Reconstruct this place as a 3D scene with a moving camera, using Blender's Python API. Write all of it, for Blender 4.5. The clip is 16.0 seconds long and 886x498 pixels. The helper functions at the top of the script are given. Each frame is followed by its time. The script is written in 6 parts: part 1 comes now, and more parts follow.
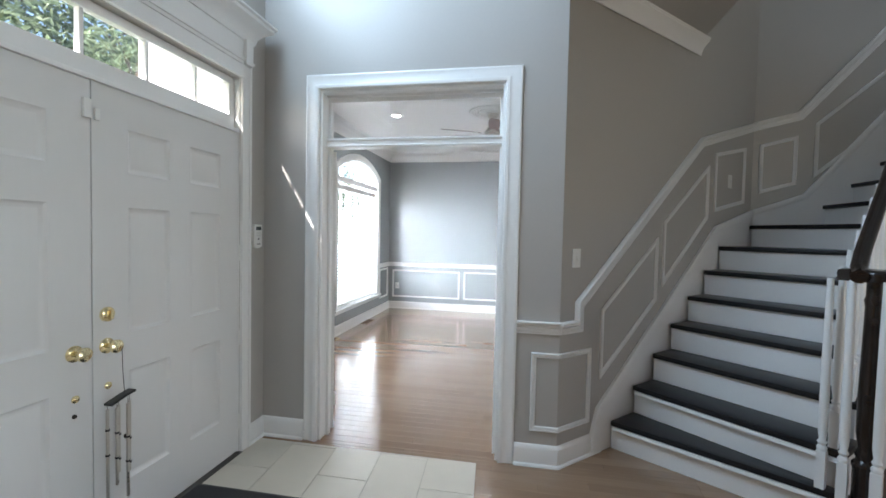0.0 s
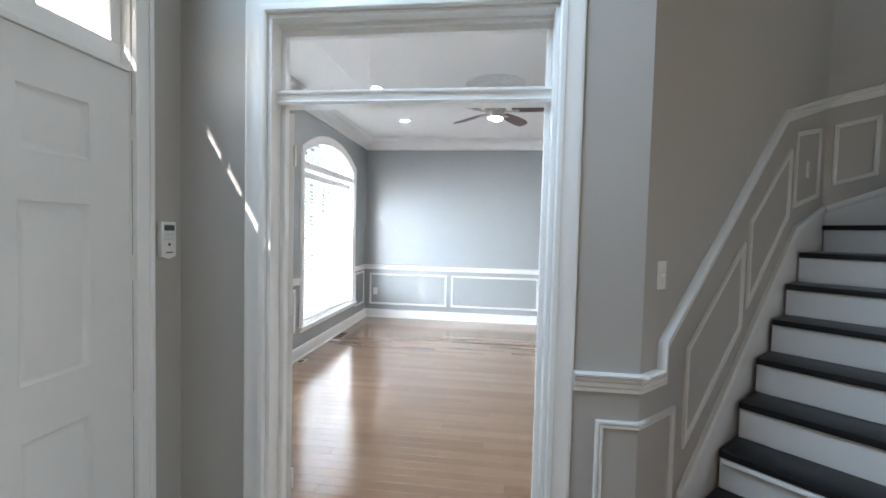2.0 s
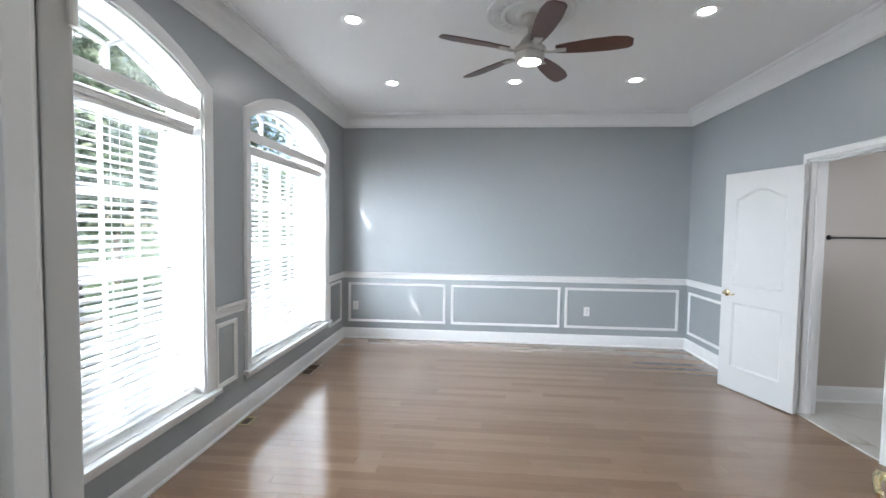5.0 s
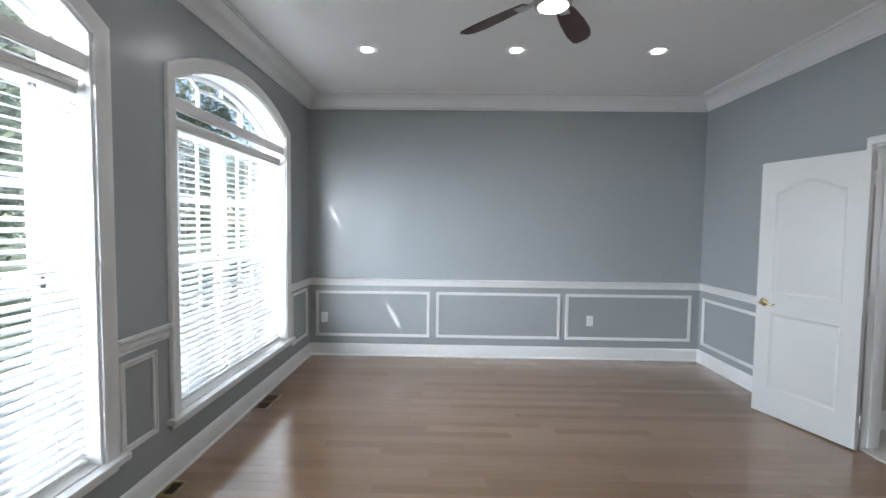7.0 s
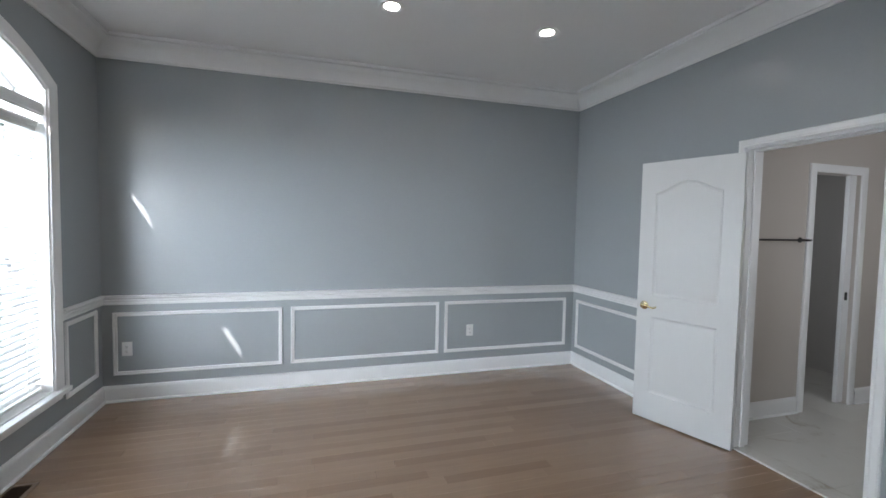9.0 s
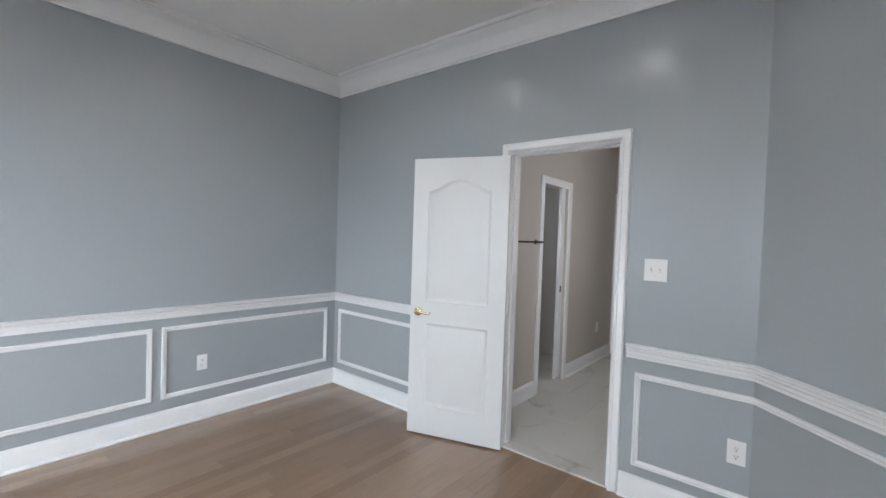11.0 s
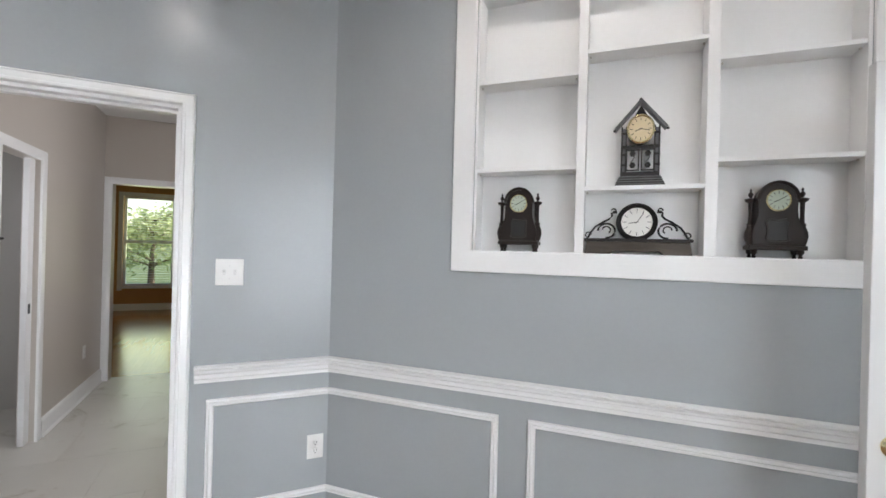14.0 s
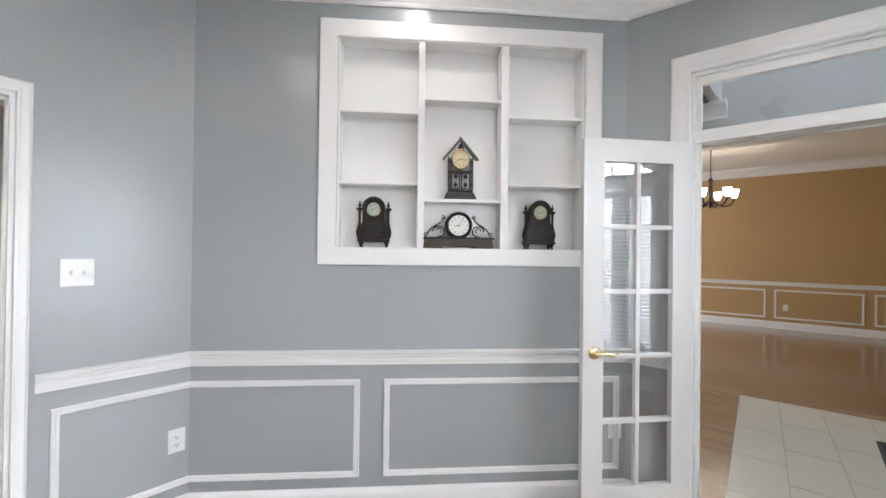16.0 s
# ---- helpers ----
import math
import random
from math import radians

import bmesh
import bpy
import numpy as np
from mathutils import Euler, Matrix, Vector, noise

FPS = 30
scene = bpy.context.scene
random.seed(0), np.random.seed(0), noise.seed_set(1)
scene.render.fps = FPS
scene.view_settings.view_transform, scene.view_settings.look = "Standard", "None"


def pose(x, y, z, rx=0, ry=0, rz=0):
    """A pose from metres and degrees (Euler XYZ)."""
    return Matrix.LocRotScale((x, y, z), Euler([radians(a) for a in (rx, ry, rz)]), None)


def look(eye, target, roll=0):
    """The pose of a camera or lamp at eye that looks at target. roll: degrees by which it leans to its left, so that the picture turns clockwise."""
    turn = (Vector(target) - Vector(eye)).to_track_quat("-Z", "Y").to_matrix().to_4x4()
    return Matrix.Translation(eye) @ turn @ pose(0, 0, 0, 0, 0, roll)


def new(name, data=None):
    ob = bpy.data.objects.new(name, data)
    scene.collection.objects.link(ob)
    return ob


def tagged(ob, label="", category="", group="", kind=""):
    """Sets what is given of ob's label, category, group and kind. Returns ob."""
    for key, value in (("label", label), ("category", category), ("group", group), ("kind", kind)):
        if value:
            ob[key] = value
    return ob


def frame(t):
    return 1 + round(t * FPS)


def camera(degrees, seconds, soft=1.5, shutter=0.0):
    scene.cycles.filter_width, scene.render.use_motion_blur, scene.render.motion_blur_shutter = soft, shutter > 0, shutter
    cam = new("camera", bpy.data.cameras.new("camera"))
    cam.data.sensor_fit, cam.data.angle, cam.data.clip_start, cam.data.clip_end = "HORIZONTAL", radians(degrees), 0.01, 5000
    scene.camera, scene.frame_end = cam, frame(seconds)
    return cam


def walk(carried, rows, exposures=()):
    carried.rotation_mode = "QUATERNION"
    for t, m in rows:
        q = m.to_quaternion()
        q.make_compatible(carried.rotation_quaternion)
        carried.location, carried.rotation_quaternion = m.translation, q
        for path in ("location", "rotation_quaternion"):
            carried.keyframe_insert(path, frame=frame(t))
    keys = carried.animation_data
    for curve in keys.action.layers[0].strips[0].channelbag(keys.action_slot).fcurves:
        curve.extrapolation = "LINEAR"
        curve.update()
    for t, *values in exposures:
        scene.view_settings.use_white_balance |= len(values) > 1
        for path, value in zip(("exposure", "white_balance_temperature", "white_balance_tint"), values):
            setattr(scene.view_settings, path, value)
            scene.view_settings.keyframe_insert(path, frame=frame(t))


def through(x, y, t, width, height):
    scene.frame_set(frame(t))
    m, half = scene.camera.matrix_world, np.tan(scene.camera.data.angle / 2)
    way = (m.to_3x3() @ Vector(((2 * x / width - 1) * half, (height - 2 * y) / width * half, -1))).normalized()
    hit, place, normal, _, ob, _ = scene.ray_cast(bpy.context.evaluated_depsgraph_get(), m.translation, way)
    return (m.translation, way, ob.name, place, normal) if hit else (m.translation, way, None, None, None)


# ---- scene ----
from mathutils.geometry import tessellate_polygon
# ---- camera and walk ----
cam = camera(91.6, 16.0, soft=1.6)
PATH = [
    (0, (-0.099, 0.028, 1.456), (-0.462, 1.993, 1.385), 1.2),
    (0.5, (-0.181, 0.268, 1.469), (-0.538, 2.234, 1.39), 1.3),
    (1, (-0.274, 0.496, 1.477), (-0.61, 2.466, 1.397), 1.3),
    (1.5, (-0.365, 0.723, 1.481), (-0.661, 2.699, 1.397), 1.4),
    (2, (-0.454, 0.966, 1.482), (-0.698, 2.949, 1.398), 1.4),
    (2.5, (-0.523, 1.214, 1.476), (-0.73, 3.201, 1.391), 1.3),
    (3, (-0.585, 1.466, 1.487), (-0.781, 3.454, 1.396), 1.3),
    (3.2, (-0.606, 1.564, 1.485), (-0.802, 3.552, 1.397), 1.3),
    (5.5, (-0.888, 2.562, 1.489), (-1.041, 4.553, 1.39), 0.7),
    (6, (-0.936, 2.755, 1.494), (-1.085, 4.746, 1.39), 0.7),
    (6.5, (-0.997, 2.95, 1.505), (-1.102, 4.945, 1.398), 0.7),
    (7, (-1.012, 3.123, 1.495), (-1.048, 5.12, 1.392), 0.7),
    (7.5, (-1.037, 3.314, 1.502), (-0.98, 5.31, 1.393), 0.6),
    (8, (-1.04, 3.497, 1.517), (-0.859, 5.486, 1.405), 0.6),
    (8.5, (-1.021, 3.687, 1.513), (-0.662, 5.652, 1.402), 0.8),
    (9, (-1.002, 3.871, 1.504), (-0.414, 5.78, 1.403), 1.1),
    (11.5, (-0.733, 4.634, 1.466), (1.012, 5.609, 1.422), 2.0),
    (12, (-0.664, 4.739, 1.461), (1.234, 5.37, 1.429), 2.0),
    (12.5, (-0.569, 4.768, 1.444), (1.405, 5.086, 1.428), 1.8),
    (13, (-0.51, 4.861, 1.467), (1.489, 4.802, 1.449), 1.7),
    (13.5, (-0.468, 4.94, 1.459), (1.484, 4.505, 1.452), 1.7),
    (14, (-0.451, 5.037, 1.461), (1.371, 4.212, 1.461), 1.5),
    (14.5, (-0.464, 5.144, 1.448), (1.181, 4.007, 1.459), 1.2),
    (15, (-0.52, 5.265, 1.44), (0.961, 3.921, 1.453), 0.9),
    (15.5, (-0.608, 5.394, 1.433), (0.764, 3.939, 1.452), 0.7),
    (16, (-0.697, 5.536, 1.439), (0.593, 4.008, 1.452), 0.7),
]
EXPOSURES = [(0.0, 1.83, 6290, 11.5), (3.0, 1.86, 6290, 11.5), (5.5, 1.31, 6290, 11.5), (7.5, 0.90, 6290, 11.5), (9.0, 0.82, 6290, 11.5), (11.5, 1.30, 6500, 13.5), (12.5, 1.44, 6580, 14), (16.0, 1.73, 6690, 14.5)]

walk(cam, [(t, look(eye, target, roll)) for t, eye, target, roll in PATH], EXPOSURES)

# ---- world, sun, lamps ----
SUN = Vector((0.30, 1.0, -0.507)).normalized()
world = bpy.data.worlds.new("world")
scene.world = world
world.use_nodes = True
wn = world.node_tree.nodes
sky = wn.new("ShaderNodeTexSky")
sky.sky_type = "NISHITA"
sky.sun_disc = False
sky.sun_elevation = math.asin(-SUN.z)
sky.sun_rotation = math.atan2(-SUN.x, -SUN.y)
wn["Background"].inputs["Strength"].default_value = 0.15
world.node_tree.links.new(sky.outputs[0], wn["Background"].inputs["Color"])

sun_data = bpy.data.lights.new("sun", "SUN")
sun_data.energy = 5.0
sun_data.angle = radians(0.5)
sun_data.color = (1.0, 0.95, 0.88)
sun = new("sun", sun_data)
sun.rotation_mode = "QUATERNION"
sun.rotation_quaternion = SUN.to_track_quat("-Z", "Y")


def opening_lamp(name, x, y, z, w, h, watts, facing, color=(0.9, 0.95, 1.0), spread=180):
    """Area lamp at an opening: sky light, or fill through an added opening."""
    d = bpy.data.lights.new(name, "AREA")
    d.shape, d.size, d.size_y, d.energy, d.color = "RECTANGLE", w, h, watts, color
    d.spread = radians(spread)
    ob = new(name, d)
    ob.matrix_world = look((x, y, z), (x + facing[0], y + facing[1], z + facing[2]))
    return ob


CAN_WATTS = 2.0
DAY = (0.82, 0.92, 1.0)
for wy in (6.48, 4.22):
    opening_lamp("sky_over_window", -3.42, wy, 2.95, 2.0, 1.1, 90, (1, 0.05, -0.72), DAY)
    for k in range(4):
        opening_lamp("sky_behind_blind", -2.85, wy - 0.60 + 0.40 * k, 1.28, 0.36, 1.70, 8.2, (1, 1.0, 0), DAY, 128)
opening_lamp("sky_in_upper_window", -2.02, 1.55, 4.12, 1.58, 1.72, 37, (0.75, 0.62, -0.45), (0.62, 0.82, 1.0))
# Added daylight fill for the dining room; its opening is made up.
opening_lamp("fill_in_dining_opening", 4.27, -2.72, 1.5, 2.9, 2.1, 30, (-1, -0.1, 0), DAY)
# Added warm fill for the front doors and stair wall, from an unseen side.
opening_lamp("warm_fill_in_stairwell", 4.25, 1.1, 1.5, 1.3, 2.0, 8.0, (-1, 0.1, 0.5), (1.0, 0.87, 0.73))
opening_lamp("sky_in_far_window", 10.68, 6.48, 1.45, 1.8, 1.85, 8, (-1, 0, 0.35), (0.88, 1.0, 0.50))
# Added fill lamp that brightens the hall; no known window there.
opening_lamp("fill_in_hall_opening", 3.2, 4.86, 1.65, 1.15, 1.15, 5, (0, 1, 0), (0.95, 0.97, 1.0))
# Added fill lamp for the closet, shining through a made-up opening.
opening_lamp("fill_in_closet_opening", 2.34, 7.05, 1.6, 0.65, 0.8, 2.4, (1, 0, 0), (0.92, 0.96, 1.0))


# ---- materials ----
def mat(name, color, rough=0.5, metal=0.0, spec=0.5, grain=0.0, scale=30.0, bump=0.0, bscale=200.0, emit=0.0, coat=0.0, vary=0.0, stretch=(1, 1, 1), second=None, even=False):
    """Procedural surface: base colour broken up at two scales, fine relief, and gloss that wanders a little."""
    m = bpy.data.materials.new(name)
    m.use_nodes = True
    nt = m.node_tree
    b = nt.nodes["Principled BSDF"]
    b.inputs["Base Color"].default_value = (*color, 1)
    b.inputs["Roughness"].default_value = rough
    b.inputs["Metallic"].default_value = metal
    b.inputs["Specular IOR Level"].default_value = spec
    b.inputs["Coat Weight"].default_value = coat
    b.inputs["Coat Roughness"].default_value = 0.15
    if emit:
        b.inputs["Emission Color"].default_value = (*color, 1)
        b.inputs["Emission Strength"].default_value = emit
    tc = nt.nodes.new("ShaderNodeTexCoord")
    mp = nt.nodes.new("ShaderNodeMapping")
    mp.inputs["Scale"].default_value = stretch
    nt.links.new(tc.outputs["Object"], mp.inputs[0])
    if grain or second:
        n1 = nt.nodes.new("ShaderNodeTexNoise")
        n1.inputs["Scale"].default_value = scale
        n1.inputs["Detail"].default_value = 6
        n2 = nt.nodes.new("ShaderNodeTexNoise")
        n2.inputs["Scale"].default_value = scale * 0.07
        n2.inputs["Detail"].default_value = 3
        nt.links.new(mp.outputs[0], n1.inputs["Vector"])
        nt.links.new(mp.outputs[0], n2.inputs["Vector"])
        add = nt.nodes.new("ShaderNodeMath")
        add.operation = "ADD"
        nt.links.new(n1.outputs[0], add.inputs[0])
        nt.links.new(n2.outputs[0], add.inputs[1])
        src = add.outputs[0]
        if even:
            nt.links.new(n1.outputs[0], add.inputs[1])
        if vary:
            oi = nt.nodes.new("ShaderNodeObjectInfo")
            geo = nt.nodes.new("ShaderNodeNewGeometry")
            sm = nt.nodes.new("ShaderNodeMath")
            sm.operation = "ADD"
            nt.links.new(oi.outputs["Random"], sm.inputs[0])
            nt.links.new(geo.outputs["Random Per Island"], sm.inputs[1])
            fr = nt.nodes.new("ShaderNodeMath")
            fr.operation = "FRACT"
            nt.links.new(sm.outputs[0], fr.inputs[0])
            mv = nt.nodes.new("ShaderNodeMath")
            mv.operation = "MULTIPLY_ADD"
            mv.inputs[1].default_value = vary
            nt.links.new(fr.outputs[0], mv.inputs[0])
            nt.links.new(src, mv.inputs[2])
            src = mv.outputs[0]
        mr = nt.nodes.new("ShaderNodeMapRange")
        mr.clamp = False
        mr.inputs["From Min"].default_value = 0.5
        mr.inputs["From Max"].default_value = 1.5 + vary
        nt.links.new(src, mr.inputs["Value"])
        mx = nt.nodes.new("ShaderNodeMix")
        mx.data_type = "RGBA"
        lo = second or tuple(c * (1 - grain) for c in color)
        hi = color if second else tuple(min(1.0, c * (1 + grain)) for c in color)
        mx.inputs["A"].default_value = (*lo, 1)
        mx.inputs["B"].default_value = (*hi, 1)
        nt.links.new(mr.outputs[0], mx.inputs["Factor"])
        nt.links.new(mx.outputs["Result"], b.inputs["Base Color"])
        rr = nt.nodes.new("ShaderNodeMapRange")
        rr.inputs["From Min"].default_value = 0.1
        rr.inputs["From Max"].default_value = 0.9
        rr.inputs["To Min"].default_value = rough * 0.94
        rr.inputs["To Max"].default_value = min(1.0, rough * 1.06)
        nt.links.new((n1 if even else n2).outputs[0], rr.inputs["Value"])
        if not even:
            nt.links.new(rr.outputs[0], b.inputs["Roughness"])
    if bump:
        nb = nt.nodes.new("ShaderNodeTexNoise")
        nb.inputs["Scale"].default_value = bscale
        nb.inputs["Detail"].default_value = 3
        bu = nt.nodes.new("ShaderNodeBump")
        bu.inputs["Strength"].default_value = bump
        bu.inputs["Distance"].default_value = 0.002
        nt.links.new(mp.outputs[0], nb.inputs["Vector"])
        nt.links.new(nb.outputs[0], bu.inputs["Height"])
        nt.links.new(bu.outputs[0], b.inputs["Normal"])
    return m


def glass_mat(name, tint=(1, 1, 1), gloss=0.035):
    """Thin clear pane: lets light through straight, with a faint mirror."""
    m = bpy.data.materials.new(name)
    m.use_nodes = True
    nt = m.node_tree
    nt.nodes.remove(nt.nodes["Principled BSDF"])
    tr = nt.nodes.new("ShaderNodeBsdfTransparent")
    tr.inputs[0].default_value = (*tint, 1)
    gl = nt.nodes.new("ShaderNodeBsdfGlossy")
    gl.inputs["Roughness"].default_value = 0.02
    lw = nt.nodes.new("ShaderNodeLayerWeight")
    lw.inputs[0].default_value = 0.5
    pw = nt.nodes.new("ShaderNodeMath")
    pw.operation = "POWER"
    pw.inputs[1].default_value = 4.0
    nt.links.new(lw.outputs["Facing"], pw.inputs[0])
    ad = nt.nodes.new("ShaderNodeMath")
    ad.operation = "MULTIPLY_ADD"
    ad.inputs[1].default_value = 0.6
    ad.inputs[2].default_value = gloss
    nt.links.new(pw.outputs[0], ad.inputs[0])
    mx = nt.nodes.new("ShaderNodeMixShader")
    nt.links.new(ad.outputs[0], mx.inputs[0])
    nt.links.new(tr.outputs[0], mx.inputs[1])
    nt.links.new(gl.outputs[0], mx.inputs[2])
    nt.links.new(mx.outputs[0], nt.nodes["Material Output"].inputs[0])
    return m


def thin_mat(name, color, through, rough=0.5):
    """Sheet that glows when lit from behind: blind slats, leaves, lamp shades."""
    m = bpy.data.materials.new(name)
    m.use_nodes = True
    nt = m.node_tree
    b = nt.nodes["Principled BSDF"]
    b.inputs["Base Color"].default_value = (*color, 1)
    b.inputs["Roughness"].default_value = rough
    n = nt.nodes.new("ShaderNodeTexNoise")
    n.inputs["Scale"].default_value = 9.0
    n.inputs["Detail"].default_value = 5
    mr = nt.nodes.new("ShaderNodeMapRange")
    mr.inputs["To Min"].default_value = 0.75
    mr.inputs["To Max"].default_value = 1.15
    nt.links.new(n.outputs[0], mr.inputs[0])
    hs = nt.nodes.new("ShaderNodeHueSaturation")
    hs.inputs["Color"].default_value = (*color, 1)
    nt.links.new(mr.outputs[0], hs.inputs["Value"])
    nt.links.new(hs.outputs[0], b.inputs["Base Color"])
    t = nt.nodes.new("ShaderNodeBsdfTranslucent")
    nt.links.new(hs.outputs[0], t.inputs[0])
    mx = nt.nodes.new("ShaderNodeMixShader")
    mx.inputs[0].default_value = through
    nt.links.new(b.outputs[0], mx.inputs[1])
    nt.links.new(t.outputs[0], mx.inputs[2])
    nt.links.new(mx.outputs[0], nt.nodes["Material Output"].inputs[0])
    return m


def marble_mat(name):
    m = mat(name, (0.62, 0.605, 0.565), rough=0.27, grain=0.05, scale=4.0)
    nt = m.node_tree
    b = nt.nodes["Principled BSDF"]
    tc = nt.nodes.new("ShaderNodeTexCoord")
    n = nt.nodes.new("ShaderNodeTexNoise")
    n.inputs["Scale"].default_value = 2.6
    n.inputs["Detail"].default_value = 7
    n.inputs["Roughness"].default_value = 0.65
    n.inputs["Distortion"].default_value = 0.8
    nt.links.new(tc.outputs["Object"], n.inputs["Vector"])
    ramp = nt.nodes.new("ShaderNodeValToRGB")
    e = ramp.color_ramp.elements
    e[0].position, e[0].color = 0.57, (1, 1, 1, 1)
    e[1].position, e[1].color = 0.70, (0.66, 0.60, 0.53, 1)
    mid = e.new(0.63)
    mid.color = (0.90, 0.885, 0.86, 1)
    nt.links.new(n.outputs[0], ramp.inputs[0])
    mx = nt.nodes.new("ShaderNodeMix")
    mx.data_type, mx.blend_type = "RGBA", "MULTIPLY"
    mx.inputs["Factor"].default_value = 1.0
    old = b.inputs["Base Color"].links[0].from_socket
    nt.links.new(old, mx.inputs["A"])
    nt.links.new(ramp.outputs[0], mx.inputs["B"])
    nt.links.new(mx.outputs["Result"], b.inputs["Base Color"])
    return m


GREY = mat("study_paint", (0.364, 0.389, 0.402), rough=0.25, spec=0.5, grain=0.012, scale=60, even=True)
GREIGE = mat("foyer_paint", (0.44, 0.424, 0.404), rough=0.36, grain=0.012, scale=60, even=True)
HALLPAINT = mat("hall_paint", (0.53, 0.485, 0.44), rough=0.3, grain=0.012, scale=60, even=True)
TAN = mat("dining_paint", (0.47, 0.31, 0.15), rough=0.45, grain=0.012, scale=60, even=True)
ORANGE = mat("far_room_paint", (0.50, 0.27, 0.10), rough=0.5, grain=0.04, scale=14)
WHITE = mat("trim_paint", (0.83, 0.83, 0.825), rough=0.28, grain=0.012, scale=60, even=True)
DOORWHITE = mat("door_paint", (0.71, 0.71, 0.705), rough=0.33, grain=0.007, scale=60, stretch=(1, 1, 0.12), even=True)
CEIL = mat("ceiling_paint", (0.86, 0.855, 0.845), rough=0.6, grain=0.012, scale=60, even=True)
OAK = mat("oak_floor", (0.355, 0.234, 0.150), rough=0.18, coat=0.6, scale=30, vary=1.0, second=(0.222, 0.134, 0.08), stretch=(0.10, 1.6, 1.6), bump=0.08, bscale=60)
OAKFAR = mat("red_oak_floor", (0.36, 0.17, 0.075), rough=0.2, scale=30, second=(0.24, 0.10, 0.045), stretch=(0.1, 1.6, 1.6))
OAKGAP = mat("floor_joint", (0.10, 0.06, 0.035), rough=0.7, grain=0.1)
TREAD = mat("black_tread_paint", (0.011, 0.011, 0.013), rough=0.36, spec=0.3, grain=0.2, scale=40, bump=0.05)
RAILBLACK = mat("dark_handrail_wood", (0.018, 0.012, 0.010), rough=0.22, grain=0.3, scale=30, stretch=(0.2, 0.2, 1))
TILE = mat("beige_ceramic_tile", (0.62, 0.57, 0.48), rough=0.3, grain=0.06, scale=8, vary=0.15, bump=0.08, bscale=80)
GROUT = mat("grout", (0.46, 0.42, 0.35), rough=0.9, grain=0.1, scale=60)
MARBLE = marble_mat("marble_tile")
BRASS = mat("polished_brass", (0.86, 0.74, 0.44), rough=0.2, metal=1.0, grain=0.05, scale=40)
NICKEL = mat("brushed_nickel", (0.55, 0.52, 0.48), rough=0.28, metal=1.0, grain=0.06, scale=60)
STEEL = mat("dark_steel", (0.06, 0.06, 0.06), rough=0.4, metal=1.0, grain=0.1)
BLADE = mat("walnut_blade", (0.085, 0.030, 0.019), rough=0.3, grain=0.4, scale=24, stretch=(0.15, 2, 2))
IVORY = mat("white_plastic", (0.80, 0.80, 0.78), rough=0.3, grain=0.02)
SLOT = mat("dark_slot", (0.03, 0.03, 0.03), rough=0.6, grain=0.2)
LCD = mat("grey_display", (0.09, 0.11, 0.11), rough=0.15, grain=0.2)
CLOCKWOOD = mat("dark_mahogany", (0.013, 0.007, 0.005), rough=0.38, spec=0.35, grain=0.35, scale=40, bump=0.1)
CLOCKPEWTER = mat("worn_pewter", (0.13, 0.13, 0.135), rough=0.45, metal=0.5, grain=0.4, bump=0.2, bscale=90)
CLOCKGLASS = mat("dark_clock_glass", (0.010, 0.009, 0.009), rough=0.3, grain=0.2)
CLOCKIRON = mat("blackened_iron", (0.026, 0.024, 0.023), rough=0.4, metal=0.6, grain=0.3, bump=0.2, bscale=90)
CLOCKBRONZE = mat("aged_bronze", (0.055, 0.042, 0.032), rough=0.4, metal=0.5, grain=0.5, scale=50, bump=0.3, bscale=60, stretch=(0.3, 1, 2))
DIALWHITE = mat("white_dial", (0.78, 0.77, 0.73), rough=0.35, grain=0.03)
DIALGREEN = mat("pale_green_dial", (0.46, 0.52, 0.43), rough=0.3, grain=0.06)
DIALCREAM = mat("cream_dial", (0.72, 0.60, 0.38), rough=0.4, grain=0.08)
MAT_BLACK = mat("black_coir", (0.03, 0.03, 0.033), rough=0.95, grain=0.4, scale=120, bump=0.8, bscale=300)
VENTRIM = mat("worn_oak_register", (0.27, 0.19, 0.13), rough=0.4, grain=0.2)
VENTBRASS = mat("dull_brass_cover", (0.42, 0.33, 0.17), rough=0.4, metal=0.7, grain=0.2)
VENTBROWN = mat("brown_register", (0.14, 0.085, 0.05), rough=0.4, metal=0.4, grain=0.2)
GLASS = glass_mat("clear_glass", gloss=0.075)
SLAT = thin_mat("white_blind_slat", (0.82, 0.83, 0.84), 0.3, 0.4)
CORD = mat("white_cord", (0.7, 0.7, 0.68), rough=0.8, grain=0.1)
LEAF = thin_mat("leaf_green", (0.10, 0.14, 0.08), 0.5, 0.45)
# Brighter leaf copy for the east trees: sunlight put into the colour.
LEAFSUN = thin_mat("leaf_painted_sunlit", (0.42, 0.50, 0.24), 0.55, 0.45)
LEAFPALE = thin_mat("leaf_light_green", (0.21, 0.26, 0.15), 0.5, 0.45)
BARK = mat("bark", (0.10, 0.075, 0.055), rough=0.9, grain=0.5, scale=20, bump=0.8, bscale=25, stretch=(1, 1, 0.3))
GRASS = mat("lawn", (0.07, 0.11, 0.03), rough=0.95, grain=0.4, scale=6, bump=0.6, bscale=40)
BRICKRED = mat("exterior_brick", (0.28, 0.12, 0.08), rough=0.85, grain=0.25, scale=10, bump=0.3, bscale=60)
SOFFIT = mat("soffit_paint", (0.80, 0.79, 0.78), rough=0.6, grain=0.03)
